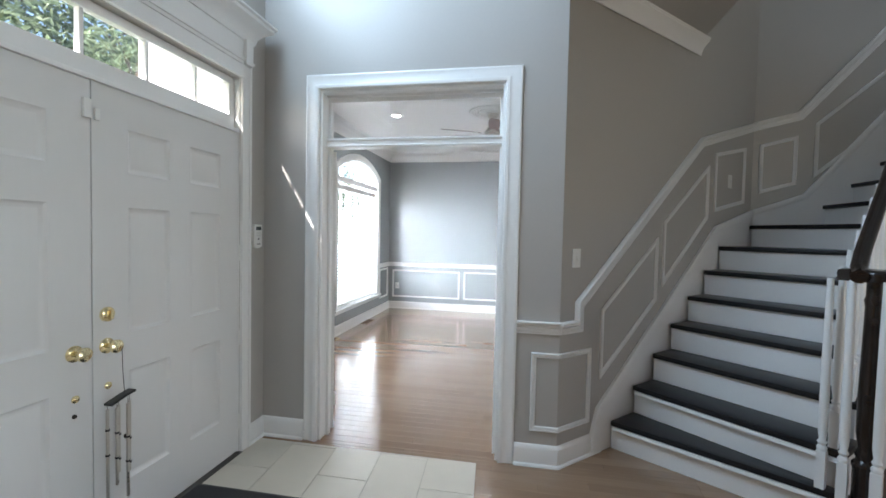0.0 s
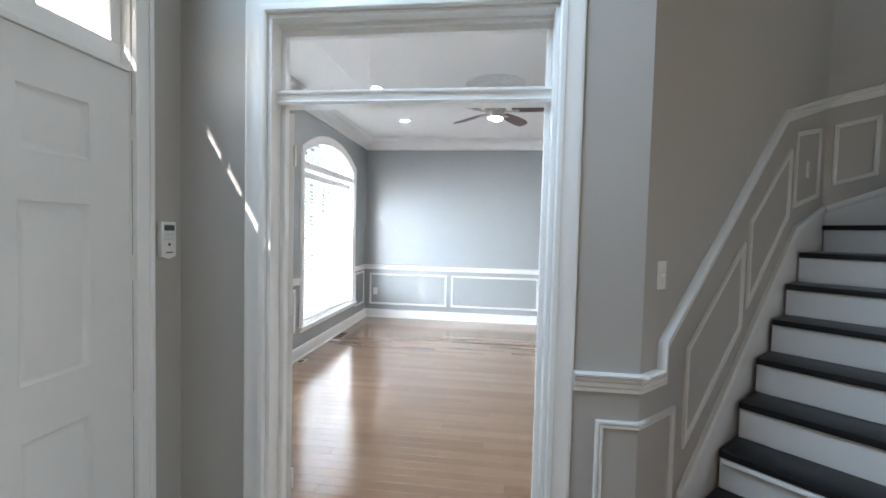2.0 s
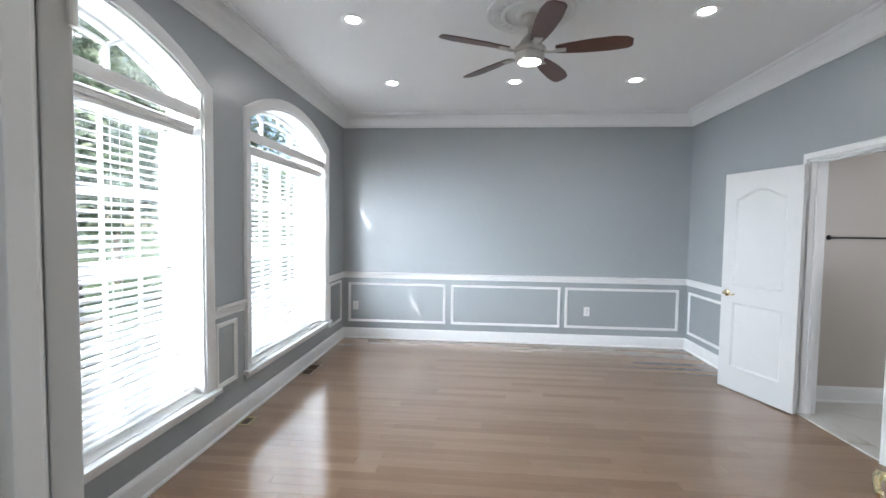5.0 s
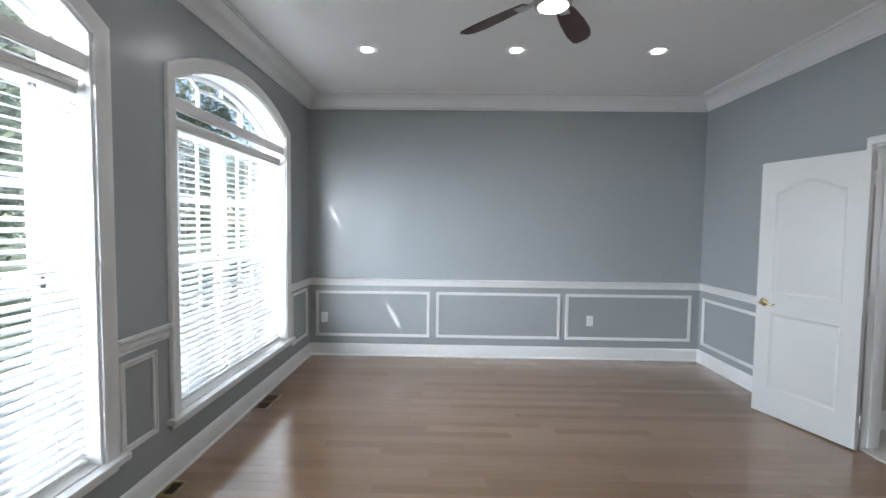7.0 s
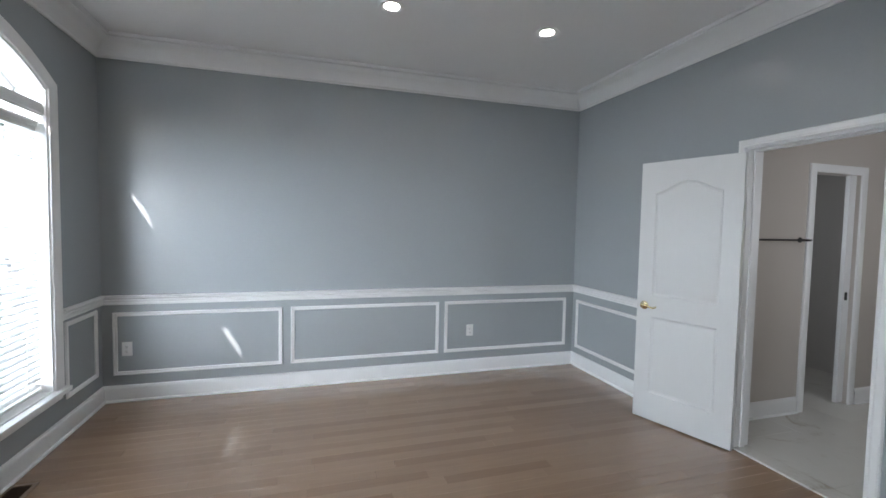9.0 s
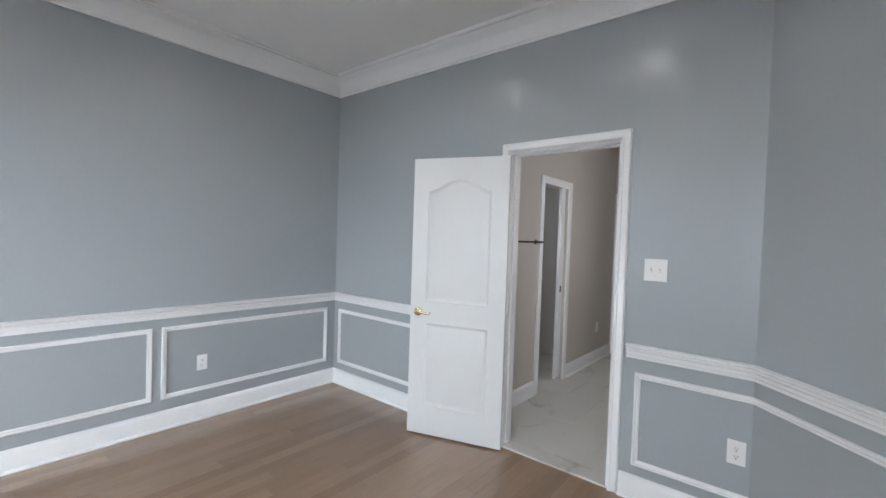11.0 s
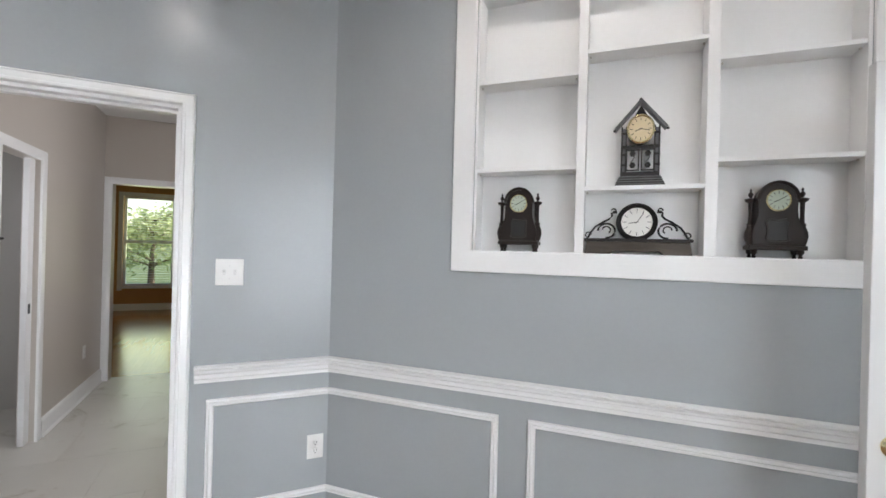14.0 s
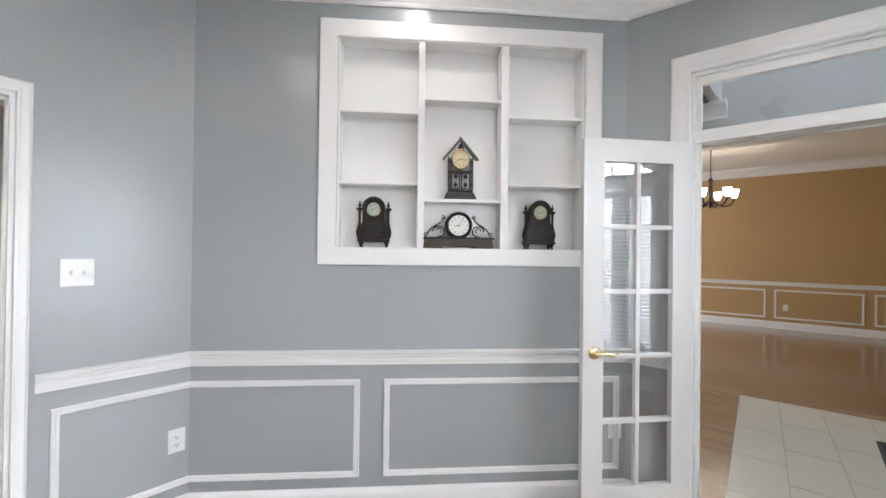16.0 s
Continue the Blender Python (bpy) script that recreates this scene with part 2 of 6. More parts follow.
LAMPGLOW = mat("lamp_diffuser", (1.0, 0.96, 0.90), rough=0.4, emit=26.0)
FANGLOW = mat("fan_lamp_glass", (1.0, 0.95, 0.88), rough=0.4, emit=9.0)
SHADEGLOW = mat("chandelier_shade", (1.0, 0.90, 0.74), rough=0.4, emit=4.0)
IRON = mat("chandelier_bronze", (0.03, 0.022, 0.018), rough=0.4, metal=0.7, grain=0.2)
PLASTER = mat("plaster_rose", (0.76, 0.755, 0.74), rough=0.55, grain=0.03, bump=0.2, bscale=90)


# ---- mesh tools ----
def finish(bm, name, material, parent=None, smooth=0.0, bevel=0.0):
    me = bpy.data.meshes.new(name)
    bmesh.ops.recalc_face_normals(bm, faces=bm.faces)
    if bevel:
        edges = [e for e in bm.edges if len(e.link_faces) == 2 and e.calc_face_angle(0) > 0.6]
        bmesh.ops.bevel(bm, geom=edges, offset=bevel, segments=2, affect="EDGES", profile=0.6, clamp_overlap=True)
    if smooth:
        for f in bm.faces:
            f.smooth = True
        for e in bm.edges:
            if len(e.link_faces) == 2 and e.calc_face_angle(0) > smooth:
                e.smooth = False
    bm.to_mesh(me)
    bm.free()
    me.materials.append(material)
    ob = new(name, me)
    if parent:
        ob.parent = parent
    return ob


def part(name, bm, material, parent, label="", smooth=0.0, bevel=0.0):
    ob = finish(bm, name, material, parent, smooth, bevel)
    if label:
        ob["label"] = label
    return ob


def thing(name, m, label, category, group=""):
    return tagged(place(new(name), m), label, category, group)


def place(ob, m):
    ob.matrix_basis = m
    return ob


def struct(ob, label="", category=""):
    return tagged(ob, label, category, kind="structure")


def box(bm, x0, x1, y0, y1, z0, z1, m=None):
    r = bmesh.ops.create_cube(bm, size=1.0)
    t = Matrix.Translation(((x0 + x1) / 2, (y0 + y1) / 2, (z0 + z1) / 2)) @ Matrix.Diagonal((x1 - x0, y1 - y0, z1 - z0, 1))
    bmesh.ops.transform(bm, matrix=(m @ t) if m else t, verts=r["verts"])
    return bm


def boxes(*rows):
    bm = bmesh.new()
    for r in rows:
        box(bm, *r)
    return bm


def lathe(bm, profile, seg=24, m=None, caps=True):
    """Turned shape round z from (radius, z) pairs."""
    rings = []
    for r, z in profile:
        rings.append([bm.verts.new((max(r, 1e-4) * math.cos(2 * math.pi * i / seg), max(r, 1e-4) * math.sin(2 * math.pi * i / seg), z)) for i in range(seg)])
    for a, b in zip(rings, rings[1:]):
        for i in range(seg):
            bm.faces.new((a[i], a[(i + 1) % seg], b[(i + 1) % seg], b[i]))
    if caps:
        bm.faces.new(rings[0][::-1])
        bm.faces.new(rings[-1])
    if m:
        bmesh.ops.transform(bm, matrix=m, verts=[v for ring in rings for v in ring])
    return bm


def tube(bm, pts, r, seg=8):
    """Round bar through points."""
    pts = [Vector(p) for p in pts]
    rings = []
    for i, p in enumerate(pts):
        t = (pts[min(i + 1, len(pts) - 1)] - pts[max(i - 1, 0)]).normalized()
        a = t.cross(Vector((0, 0, 1))) if abs(t.z) < 0.9 else t.cross(Vector((1, 0, 0)))
        a.normalize()
        b = t.cross(a)
        rr = r[i] if isinstance(r, (list, tuple)) else r
        rings.append([bm.verts.new(p + (a * math.cos(2 * math.pi * k / seg) + b * math.sin(2 * math.pi * k / seg)) * rr) for k in range(seg)])
    for a, b in zip(rings, rings[1:]):
        for k in range(seg):
            bm.faces.new((a[k], a[(k + 1) % seg], b[(k + 1) % seg], b[k]))
    bm.faces.new(rings[0][::-1])
    bm.faces.new(rings[-1])
    return bm


def sweep(bm, pts, normal, profile, closed=False):
    """A moulding: profile (side, out) run along points in the plane with that normal, mitred at its corners."""
    pts = [Vector(p) for p in pts]
    n = Vector(normal).normalized()
    cnt = len(pts)
    rings = []
    for i, p in enumerate(pts):
        sides = []
        if closed or i > 0:
            sides.append(n.cross((p - pts[i - 1]).normalized()))
        if closed or i < cnt - 1:
            sides.append(n.cross((pts[(i + 1) % cnt] - p).normalized()))
        if len(sides) == 2:
            mit = (sides[0] + sides[1]) / max(0.2, 1 + sides[0].dot(sides[1]))
        else:
            mit = sides[0]
        rings.append([bm.verts.new(p + mit * u + n * v) for u, v in profile])
    k = len(profile)
    pairs = list(zip(rings, rings[1:])) + ([(rings[-1], rings[0])] if closed else [])
    for a, b in pairs:
        for j in range(k):
            bm.faces.new((a[j], a[(j + 1) % k], b[(j + 1) % k], b[j]))
    if not closed:
        bm.faces.new(rings[0][::-1])
        bm.faces.new(rings[-1])
    return bm


def slab(bm, outer, holes, thick, m):
    """Flat piece with holes, from 2D loops, w from 0 to -thick, placed by m (u, v, w)."""
    from_loops = [outer] + list(holes)
    flat = [[Vector((u, v, 0)) for u, v in loop] for loop in from_loops]
    tris = tessellate_polygon(flat)
    pts = [p for loop in flat for p in loop]
    front = [bm.verts.new(m @ p) for p in pts]
    back = [bm.verts.new(m @ (p - Vector((0, 0, thick)))) for p in pts]
    for a, b, c in tris:
        bm.faces.new((front[a], front[b], front[c]))
        bm.faces.new((back[c], back[b], back[a]))
    k = 0
    for loop in flat:
        cnt = len(loop)
        for i in range(cnt):
            a, b = k + i, k + (i + 1) % cnt
            bm.faces.new((front[a], back[a], back[b], front[b]))
        k += cnt
    return bm


def rect(u0, u1, v0, v1):
    return [(u0, v0), (u1, v0), (u1, v1), (u0, v1)]


def arch_pts(u0, u1, v0, spring, rise, seg=20):
    """Loop with a flat foot and a shallow arched head."""
    half, mid = (u1 - u0) / 2, (u0 + u1) / 2
    rad = (half * half + rise * rise) / (2 * rise)
    top = math.asin(half / rad)
    pts = [(u0, v0), (u1, v0)]
    for i in range(seg + 1):
        a = top - 2 * top * i / seg
        pts.append((mid + rad * math.sin(a), spring + rise - rad + rad * math.cos(a)))
    return pts


def wall_frame(a, b):
    """Frame of a wall seen from its room: u from a to b, v up, w into the room (to the left of a to b)."""
    a, b = Vector((a[0], a[1], 0)), Vector((b[0], b[1], 0))
    u = (b - a).normalized()
    w = Vector((-u.y, u.x, 0))
    m = Matrix((u, Vector((0, 0, 1)), w)).transposed().to_4x4()
    m.translation = a
    return m, (b - a).length


def wall(name, a, b, z0, z1, thick, material, holes=(), ext=(0, 0), label="", w0=0.0):
    m, length = wall_frame(a, b)
    bm = bmesh.new()
    notches = sorted((h for h in holes if min(p[1] for p in h) <= z0), key=lambda h: h[0][0])
    outline = [(-ext[0], z0)]
    for h in notches:
        ua, ub, top = min(p[0] for p in h), max(p[0] for p in h), max(p[1] for p in h)
        outline += [(ua, z0), (ua, top), (ub, top), (ub, z0)]
    outline += [(length + ext[1], z0), (length + ext[1], z1), (-ext[0], z1)]
    slab(bm, outline, [h for h in holes if h not in notches], thick, m @ Matrix.Translation((0, 0, -w0)))
    return struct(finish(bm, name, material), label, "wall")


CASING = [(0, 0), (0, 0.020), (0.006, 0.026), (0.022, 0.026), (0.027, 0.021), (0.070, 0.014), (0.078, 0.018), (0.086, 0.014), (0.090, 0.008), (0.090, 0)]
PANELBEAD = [(0, 0), (0, 0.008), (0.004, 0.014), (0.011, 0.015), (0.014, 0.011), (0.0145, 0.004), (0.0185, 0.004), (0.019, 0.011), (0.028, 0.011), (0.033, 0.006), (0.033, 0)]
RAILPROF = [(0, -0.080), (0.011, -0.080), (0.012, -0.064), (0.006, -0.062), (0.006, -0.057), (0.018, -0.055), (0.020, -0.040), (0.012, -0.037), (0.012, -0.032), (0.025, -0.028), (0.031, -0.018), (0.024, -0.015), (0.024, -0.011), (0.040, -0.009), (0.041, -0.003), (0.037, 0), (0, 0)]
BASEPROF = [(0, 0), (0.030, 0), (0.030, 0.006), (0.027, 0.013), (0.021, 0.017), (0.017, 0.018), (0.017, 0.108), (0.014, 0.120), (0.010, 0.126), (0.006, 0.134), (0, 0.137)]
CROWNPROF = [(0, -0.17), (0.012, -0.17), (0.016, -0.158), (0.012, -0.148), (0.020, -0.132), (0.034, -0.110), (0.055, -0.082), (0.085, -0.055), (0.110, -0.042), (0.124, -0.032), (0.118, -0.020), (0.132, -0.012), (0.136, 0), (0, 0)]


def run(name, pts, profile, material, z=0.0, label="", cat="trim", closed=False):
    """Moulding along a horizontal line of (x, y) points, room on its left."""
    bm = bmesh.new()
    sweep(bm, [(x, y, z) for x, y in pts], (0, 0, 1), profile, closed)
    return struct(finish(bm, name, material, smooth=0.7), label, cat)


def panel_frame(m, u0, u1, v0, v1, name="wall_panel_trim"):
    """Picture-frame bead on a wall."""
    bm = bmesh.new()
    loop = [m @ Vector((u, v, 0)) for u, v in rect(u0, u1, v0, v1)[::-1]]
    sweep(bm, loop, m.to_3x3() @ Vector((0, 0, 1)), PANELBEAD, True)
    return struct(finish(bm, name, WHITE, smooth=0.7), "white painted picture-frame moulding on the wainscot", "trim")


def poly_panel(m, pts):
    bm = bmesh.new()
    sweep(bm, [m @ Vector((u, v, 0)) for u, v in pts[::-1]], m.to_3x3() @ Vector((0, 0, 1)), PANELBEAD, True)
    return struct(finish(bm, "wall_panel_trim", WHITE, smooth=0.7), "white picture-frame moulding on the stair wall", "trim")


def casing(name, m, u0, u1, v1, profile=CASING, v0=0.0, label="white moulded door casing"):
    """Door surround: inner edge given; the profile runs outwards."""
    bm = bmesh.new()
    pts = [m @ Vector(p) for p in ((u1, v0, 0), (u1, v1, 0), (u0, v1, 0), (u0, v0, 0))]
    sweep(bm, pts, m.to_3x3() @ Vector((0, 0, 1)), profile)
    return struct(finish(bm, name, WHITE, smooth=0.7), label, "trim")

# ---- plan ----
XL, XR, YS, YB = -2.635, 1.82, 2.93, 8.03          # study
CY = YS - 0.11                                     # angled study wall: y = x + CY
CEILZ = 2.97
YF, XD = 2.78, -1.89                               # foyer: study-side face, front-door face
CF = 2.615                                         # angled stair wall: y = x + CF
TOPZ = 5.6
YD, YD2 = 0.14, -0.02                              # dining-room wall, both faces
OPEN0, OPEN1, OPENTOP = -1.472, -0.224, 2.41       # study doorway
BAR0, BAR1 = 2.035, 2.095                          # transom bar
A0, A1 = (XL, YS), (0.11, YS)
A2, A3, A4 = (XR, XR + CY), (XR, YB), (XL, YB)
F1, F2, F3 = (0.143, YF), (2.055, 4.67), (XD, YF)

# ---- study walls ----
WIN = [(3.375, 5.065), (5.635, 7.325)]              # clear openings along y
WZ0, WSPRING, WRISE = 0.36, 2.345, 0.225


def left_u(y):
    return YB - y


mL, lenL = wall_frame(A4, A0)
mF, lenF = wall_frame(A0, A1)
mA, lenA = wall_frame(A1, A2)
mR, lenR = wall_frame(A2, A3)
mB, lenB = wall_frame(A3, A4)

win_holes = [arch_pts(left_u(b), left_u(a), WZ0, WSPRING, WRISE) for a, b in WIN]
wall("wall_west", A4, A0, 0, CEILZ, 0.24, GREY, win_holes, (0.2, 0.0), "grey painted wall with two arched windows")
wall("wall_north", A3, A4, 0, CEILZ, 0.14, GREY, (), (0.1, 0.1), "grey painted wall above a panelled wainscot")
BD0, BD1, BDTOP = 5.322, 6.084, 2.08
wall("wall_east", A2, A3, 0, CEILZ, 0.13, GREY, [rect(BD0 - A2[1], BD1 - A2[1], -0.001, BDTOP)], (0.05, 0.1), "grey painted wall with a door to the hall")
wall("wall_south", A0, A1, 0, CEILZ, 0.072, GREY, [rect(OPEN0 - XL, OPEN1 - XL, -0.001, OPENTOP)], (0.2, 0.03), "grey painted wall with the french doorway")
NI0, NI1, NIZ0, NIZ1 = 0.255, 1.660, 1.447, 2.625   # niche opening along the angled wall
wall("wall_angled", A1, A2, 0, CEILZ, 0.118, GREY, [rect(NI0, NI1, NIZ0, NIZ1)], (0.03, 0.05), "grey painted angled wall with a shelf niche")

bm = bmesh.new()
slab(bm, [A0, (0.2, YS), (1.95, 4.68), (1.95, 8.15), (-2.8, 8.15), (-2.8, YS)], [], 0.06, Matrix.Translation((0, 0, CEILZ + 0.06)))
struct(finish(bm, "ceiling", CEIL), "flat white painted study ceiling", "ceiling")

run("crown_moulding", [A0, A1, A2, A3, A4], CROWNPROF, WHITE, CEILZ, "deep white crown moulding round the study", closed=True)
# wainscot rail, broken by openings
CASW = 0.09
run("chair_rail", [(OPEN1 + 0.1, YS), A1, A2, (XR, BD0 - 0.074)], RAILPROF, WHITE, 0.892, "white moulded chair rail")
run("chair_rail", [(XR, BD1 + 0.060), A3, A4, (XL, WIN[1][1] + 0.085)], RAILPROF, WHITE, 0.892, "white moulded chair rail")
run("chair_rail", [(XL, WIN[1][0] - 0.085), (XL, WIN[0][1] + 0.085)], RAILPROF, WHITE, 0.92, "white moulded chair rail between the windows")
run("chair_rail", [(XL, WIN[0][0] - 0.085), A0, (OPEN0 - 0.1, YS)], RAILPROF, WHITE, 0.892, "white moulded chair rail")
run("baseboard", [(OPEN1 + 0.1, YS), A1, A2, (XR, BD0 - 0.060)], BASEPROF, WHITE, 0, "white baseboard with shoe moulding")
run("baseboard", [(XR, BD1 + 0.060), A3, A4, A0, (OPEN0 - 0.1, YS)], BASEPROF, WHITE, 0, "white baseboard with shoe moulding")
# wainscot panels
for x0, x1 in ((-2.56, -1.245), (-1.172, 0.248), (0.308, 1.725)):
    panel_frame(mB, XR - x1, XR - x0, 0.22, 0.748)
panel_frame(mR, 6.22 - A2[1], 7.96 - A2[1], 0.205, 0.733)
panel_frame(mL, left_u(5.44), left_u(5.175), 0.335, 0.80)
panel_frame(mL, left_u(7.93), left_u(7.47), 0.25, 0.79)
panel_frame(mL, left_u(3.22), left_u(3.02), 0.25, 0.78)
panel_frame(mF, 0.1, OPEN0 - 0.17 - XL, 0.2, 0.733)
# panel that folds round the corner from the east wall to the angled wall


def corner_panel():
    """Bead frame bent round the corner between the two walls."""
    bm = bmesh.new()
    v0, v1 = 0.195, 0.731
    far_a = lenA - 0.90
    far_r = 5.197 - A2[1]
    nA, nR = mA.to_3x3() @ Vector((0, 0, 1)), mR.to_3x3() @ Vector((0, 0, 1))
    pa = [mA @ Vector((u, v, 0)) for u, v in ((lenA, v0), (far_a, v0), (far_a, v1), (lenA, v1))]
    sweep(bm, pa, nA, PANELBEAD)
    pr = [mR @ Vector((u, v, 0)) for u, v in ((0, v1), (far_r, v1), (far_r, v0), (0, v0))]
    sweep(bm, pr, nR, PANELBEAD)
    return struct(finish(bm, "wall_panel_trim", WHITE, smooth=0.7), "white picture-frame moulding bent round the wall corner", "trim")


corner_panel()
panel_frame(mA, 0.035, lenA - 1.03, 0.195, 0.731)

# ---- floor of the study: oak strips ----
def planks(x0, x1, y0, y1, width, seed):
    rng = random.Random(seed)
    rows = []
    y = y0
    while y < y1 - 0.005:
        w = min(width, y1 - y)
        x = x0 - rng.uniform(0, 1.0)
        while x < x1:
            ln = rng.choice((0.7, 0.95, 1.2, 1.5, 1.8))
            a, b = max(x, x0), min(x + ln, x1)
            if b - a > 0.03:
                rows.append((a, b, y, y + w))
            x += ln
        y += w
    return rows


def plank_mesh(bm, a, b, y0, y1, top=0.0, deep=0.012):
    g, c = 0.0003, 0.0006
    lo = [(a + g, y0 + g), (b - g, y0 + g), (b - g, y1 - g), (a + g, y1 - g)]
    hi = [(a + g + c, y0 + g + c), (b - g - c, y0 + g + c), (b - g - c, y1 - g - c), (a + g + c, y1 - g - c)]
    v0 = [bm.verts.new((x, y, top - deep)) for x, y in lo]
    v1 = [bm.verts.new((x, y, top - c)) for x, y in lo]
    v2 = [bm.verts.new((x, y, top)) for x, y in hi]
    for p, q in ((v0, v1), (v1, v2)):
        for i in range(4):
            bm.faces.new((p[i], p[(i + 1) % 4], q[(i + 1) % 4], q[i]))
    bm.faces.new(v2)


subfloor = struct(finish(boxes((XL - 0.2, XR + 0.12, YF, YB + 0.1, -0.1, -0.006)), "floor", OAKGAP), "glossy light-brown oak strip floor of the study", "floor")
FLOORROWS = planks(XL, XR, YF + 0.02, YB, 0.083, 5)

# ---- foyer and beyond ----
wall("wall_foyer_north", F1, F3, 0, TOPZ, 0.074, GREIGE, [rect(F1[0] - OPEN1, F1[0] - OPEN0, -0.001, OPENTOP)], (0.0, 0.3), "pale grey foyer wall with the study doorway")
wall("wall_stair", F2, F1, 0, TOPZ, 0.018, GREIGE, (), (0.02, 0.0), "greige painted wall along the stair")
FD0, FD1, FDT0, FDT1 = 0.585, 2.515, 2.075, 2.42
wall("wall_foyer_west", F3, (XD, YD), 0, TOPZ, 0.15, GREIGE, [rect(YF - FD1, YF - FD0, -0.001, FDT1), rect(YF - 2.35, YF - 0.75, 3.25, 5.0)], (0.0, 0.2), "pale grey foyer wall with double front doors")
DO0, DO1, DOTOP = -1.35, 0.75, 2.62
wall("wall_foyer_south", (XD, YD), (4.2, YD), 0, TOPZ, 0.08, GREIGE, [rect(DO0 - XD, DO1 - XD, -0.001, DOTOP)], (0.1, 0.1), "pale grey wall over the dining-room opening")
# Opening out of view, added for the warm stairwell fill.
wall("wall_stairwell_east", (4.2, YD), (4.2, 4.67), 0, TOPZ, 0.12, GREIGE, [rect(0.26, 1.66, 0.45, 2.55)], (0.1, 0.1), "greige stairwell wall")
wall("wall_stairwell_north", (4.2, 4.67), F2, 0, TOPZ, 0.12, GREIGE, (), (0.1, 0.05), "greige wall beside the upper steps")
struct(finish(boxes((XD - 0.2, 4.3, YD - 0.1, 4.8, TOPZ, TOPZ + 0.1)), "ceiling_foyer", CEIL), "white two-storey foyer ceiling", "ceiling")
# landing over the stair, seen from below
bm = bmesh.new()
slab(bm, [(0.0, YD), (1.28, YD), (1.28, 1.28 + CF), (0.28, 0.28 + CF), (0.1, YF)], [], 0.30, Matrix.Translation((0, 0, 3.36)))
struct(finish(bm, "ceiling_landing", GREIGE), "greige underside of the upstairs landing", "ceiling")
SMALLCROWN = [(a * 0.55, b * 0.7) for a, b in CROWNPROF]
run("crown_moulding", [(1.28, 1.28 + CF), (0.185, 0.185 + CF)], SMALLCROWN, WHITE, 3.06, "white crown moulding under the landing")
run("crown_moulding", [(-0.05, YD), (1.28, YD)], CROWNPROF, WHITE, 3.06, "white crown moulding under the landing")
# floors
struct(finish(boxes((XD - 0.1, 4.3, -5.5, YF - 0.001, -0.1, -0.006), (XR + 0.121, 4.3, YF - 0.0005, 4.84, -0.1, -0.006)), "floor_foyer", OAKGAP), "oak strip floor of foyer and dining room", "floor")
# dining room
wall("wall_dining_south", (XD, -5.3), (4.2, -5.3), 0, 3.22, 0.12, TAN, (), (0.1, 0.1), "tan painted dining-room wall")
# Unseen wall: the opening is added so the dining fill can enter.
wall("wall_dining_east", (4.2, -5.3), (4.2, YD2), 0, 3.22, 0.12, TAN, [rect(1.1, 4.1, 0.4, 2.6)], (0.1, 0.1), "tan painted wall with an added opening for fill light")
wall("wall_dining_west", (XD, YD2), (XD, -5.3), 0, 3.22, 0.2, TAN, (), (0.1, 0.1), "tan painted dining-room wall")
wall("wall_dining_north", (4.2, YD2), (XD, YD2), 0, 3.22, 0.076, TAN, [rect(4.2 - DO1, 4.2 - DO0, -0.001, DOTOP)], (0.1, 0.1), "tan painted wall with the cased opening")
struct(finish(boxes((XD - 0.2, 4.4, -5.5, YD2 - 0.08, 3.22, 3.3)), "ceiling_dining", CEIL), "white dining-room ceiling", "ceiling")
run("crown_moulding", [(XD, -5.3), (4.2, -5.3)], CROWNPROF, WHITE, 3.22, "white crown moulding in the dining room")
run("chair_rail", [(XD, -5.3), (4.2, -5.3)], RAILPROF, WHITE, 0.925, "white chair rail on the tan wall")
run("baseboard", [(XD, -5.3), (4.2, -5.3)], BASEPROF, WHITE, 0, "white baseboard on the tan wall")
mD, lenD = wall_frame((XD, -5.3), (4.2, -5.3))
for x0, x1 in ((-1.8, -1.63), (-1.5, -0.206), (-0.07, 1.25), (1.38, 2.7), (2.83, 4.1)):
    panel_frame(mD, x0 - XD, x1 - XD, 0.197, 0.768)

# foyer trim
mFN, _ = wall_frame(F1, F3)
mS, lenS = wall_frame(F2, F1)
mFW, _ = wall_frame(F3, (XD, YD))
casing("doorway_casing", mFN, F1[0] - OPEN1, F1[0] - OPEN0, OPENTOP, [(u * 1.12, v) for u, v in CASING], label="white moulded casing round the study doorway")
casing("doorway_casing", mF, OPEN0 - XL, OPEN1 - XL, OPENTOP, [(u * 1.12, v) for u, v in CASING], label="white moulded casing round the study doorway")
bm = boxes((OPEN0, OPEN0 + 0.018, YF, YS, 0, OPENTOP), (OPEN1 - 0.018, OPEN1, YF, YS, 0, OPENTOP), (OPEN0 + 0.018, OPEN1 - 0.018, YF, YS, OPENTOP - 0.018, OPENTOP))
box(bm, OPEN0 + 0.018, OPEN0 + 0.040, YF + 0.085, YF + 0.125, 0, OPENTOP - 0.062)
box(bm, OPEN1 - 0.040, OPEN1 - 0.018, YF + 0.085, YF + 0.125, 0, OPENTOP - 0.062)
box(bm, OPEN0 + 0.018, OPEN1 - 0.018, YF + 0.085, YF + 0.125, OPENTOP - 0.062, OPENTOP - 0.018)
box(bm, OPEN0 + 0.018, OPEN1 - 0.018, YF + 0.060, YF + 0.085, OPENTOP - 0.036, OPENTOP - 0.018)
struct(finish(bm, "doorway_jamb", WHITE, bevel=0.003), "white painted deep door jamb", "trim")
bm = bmesh.new()
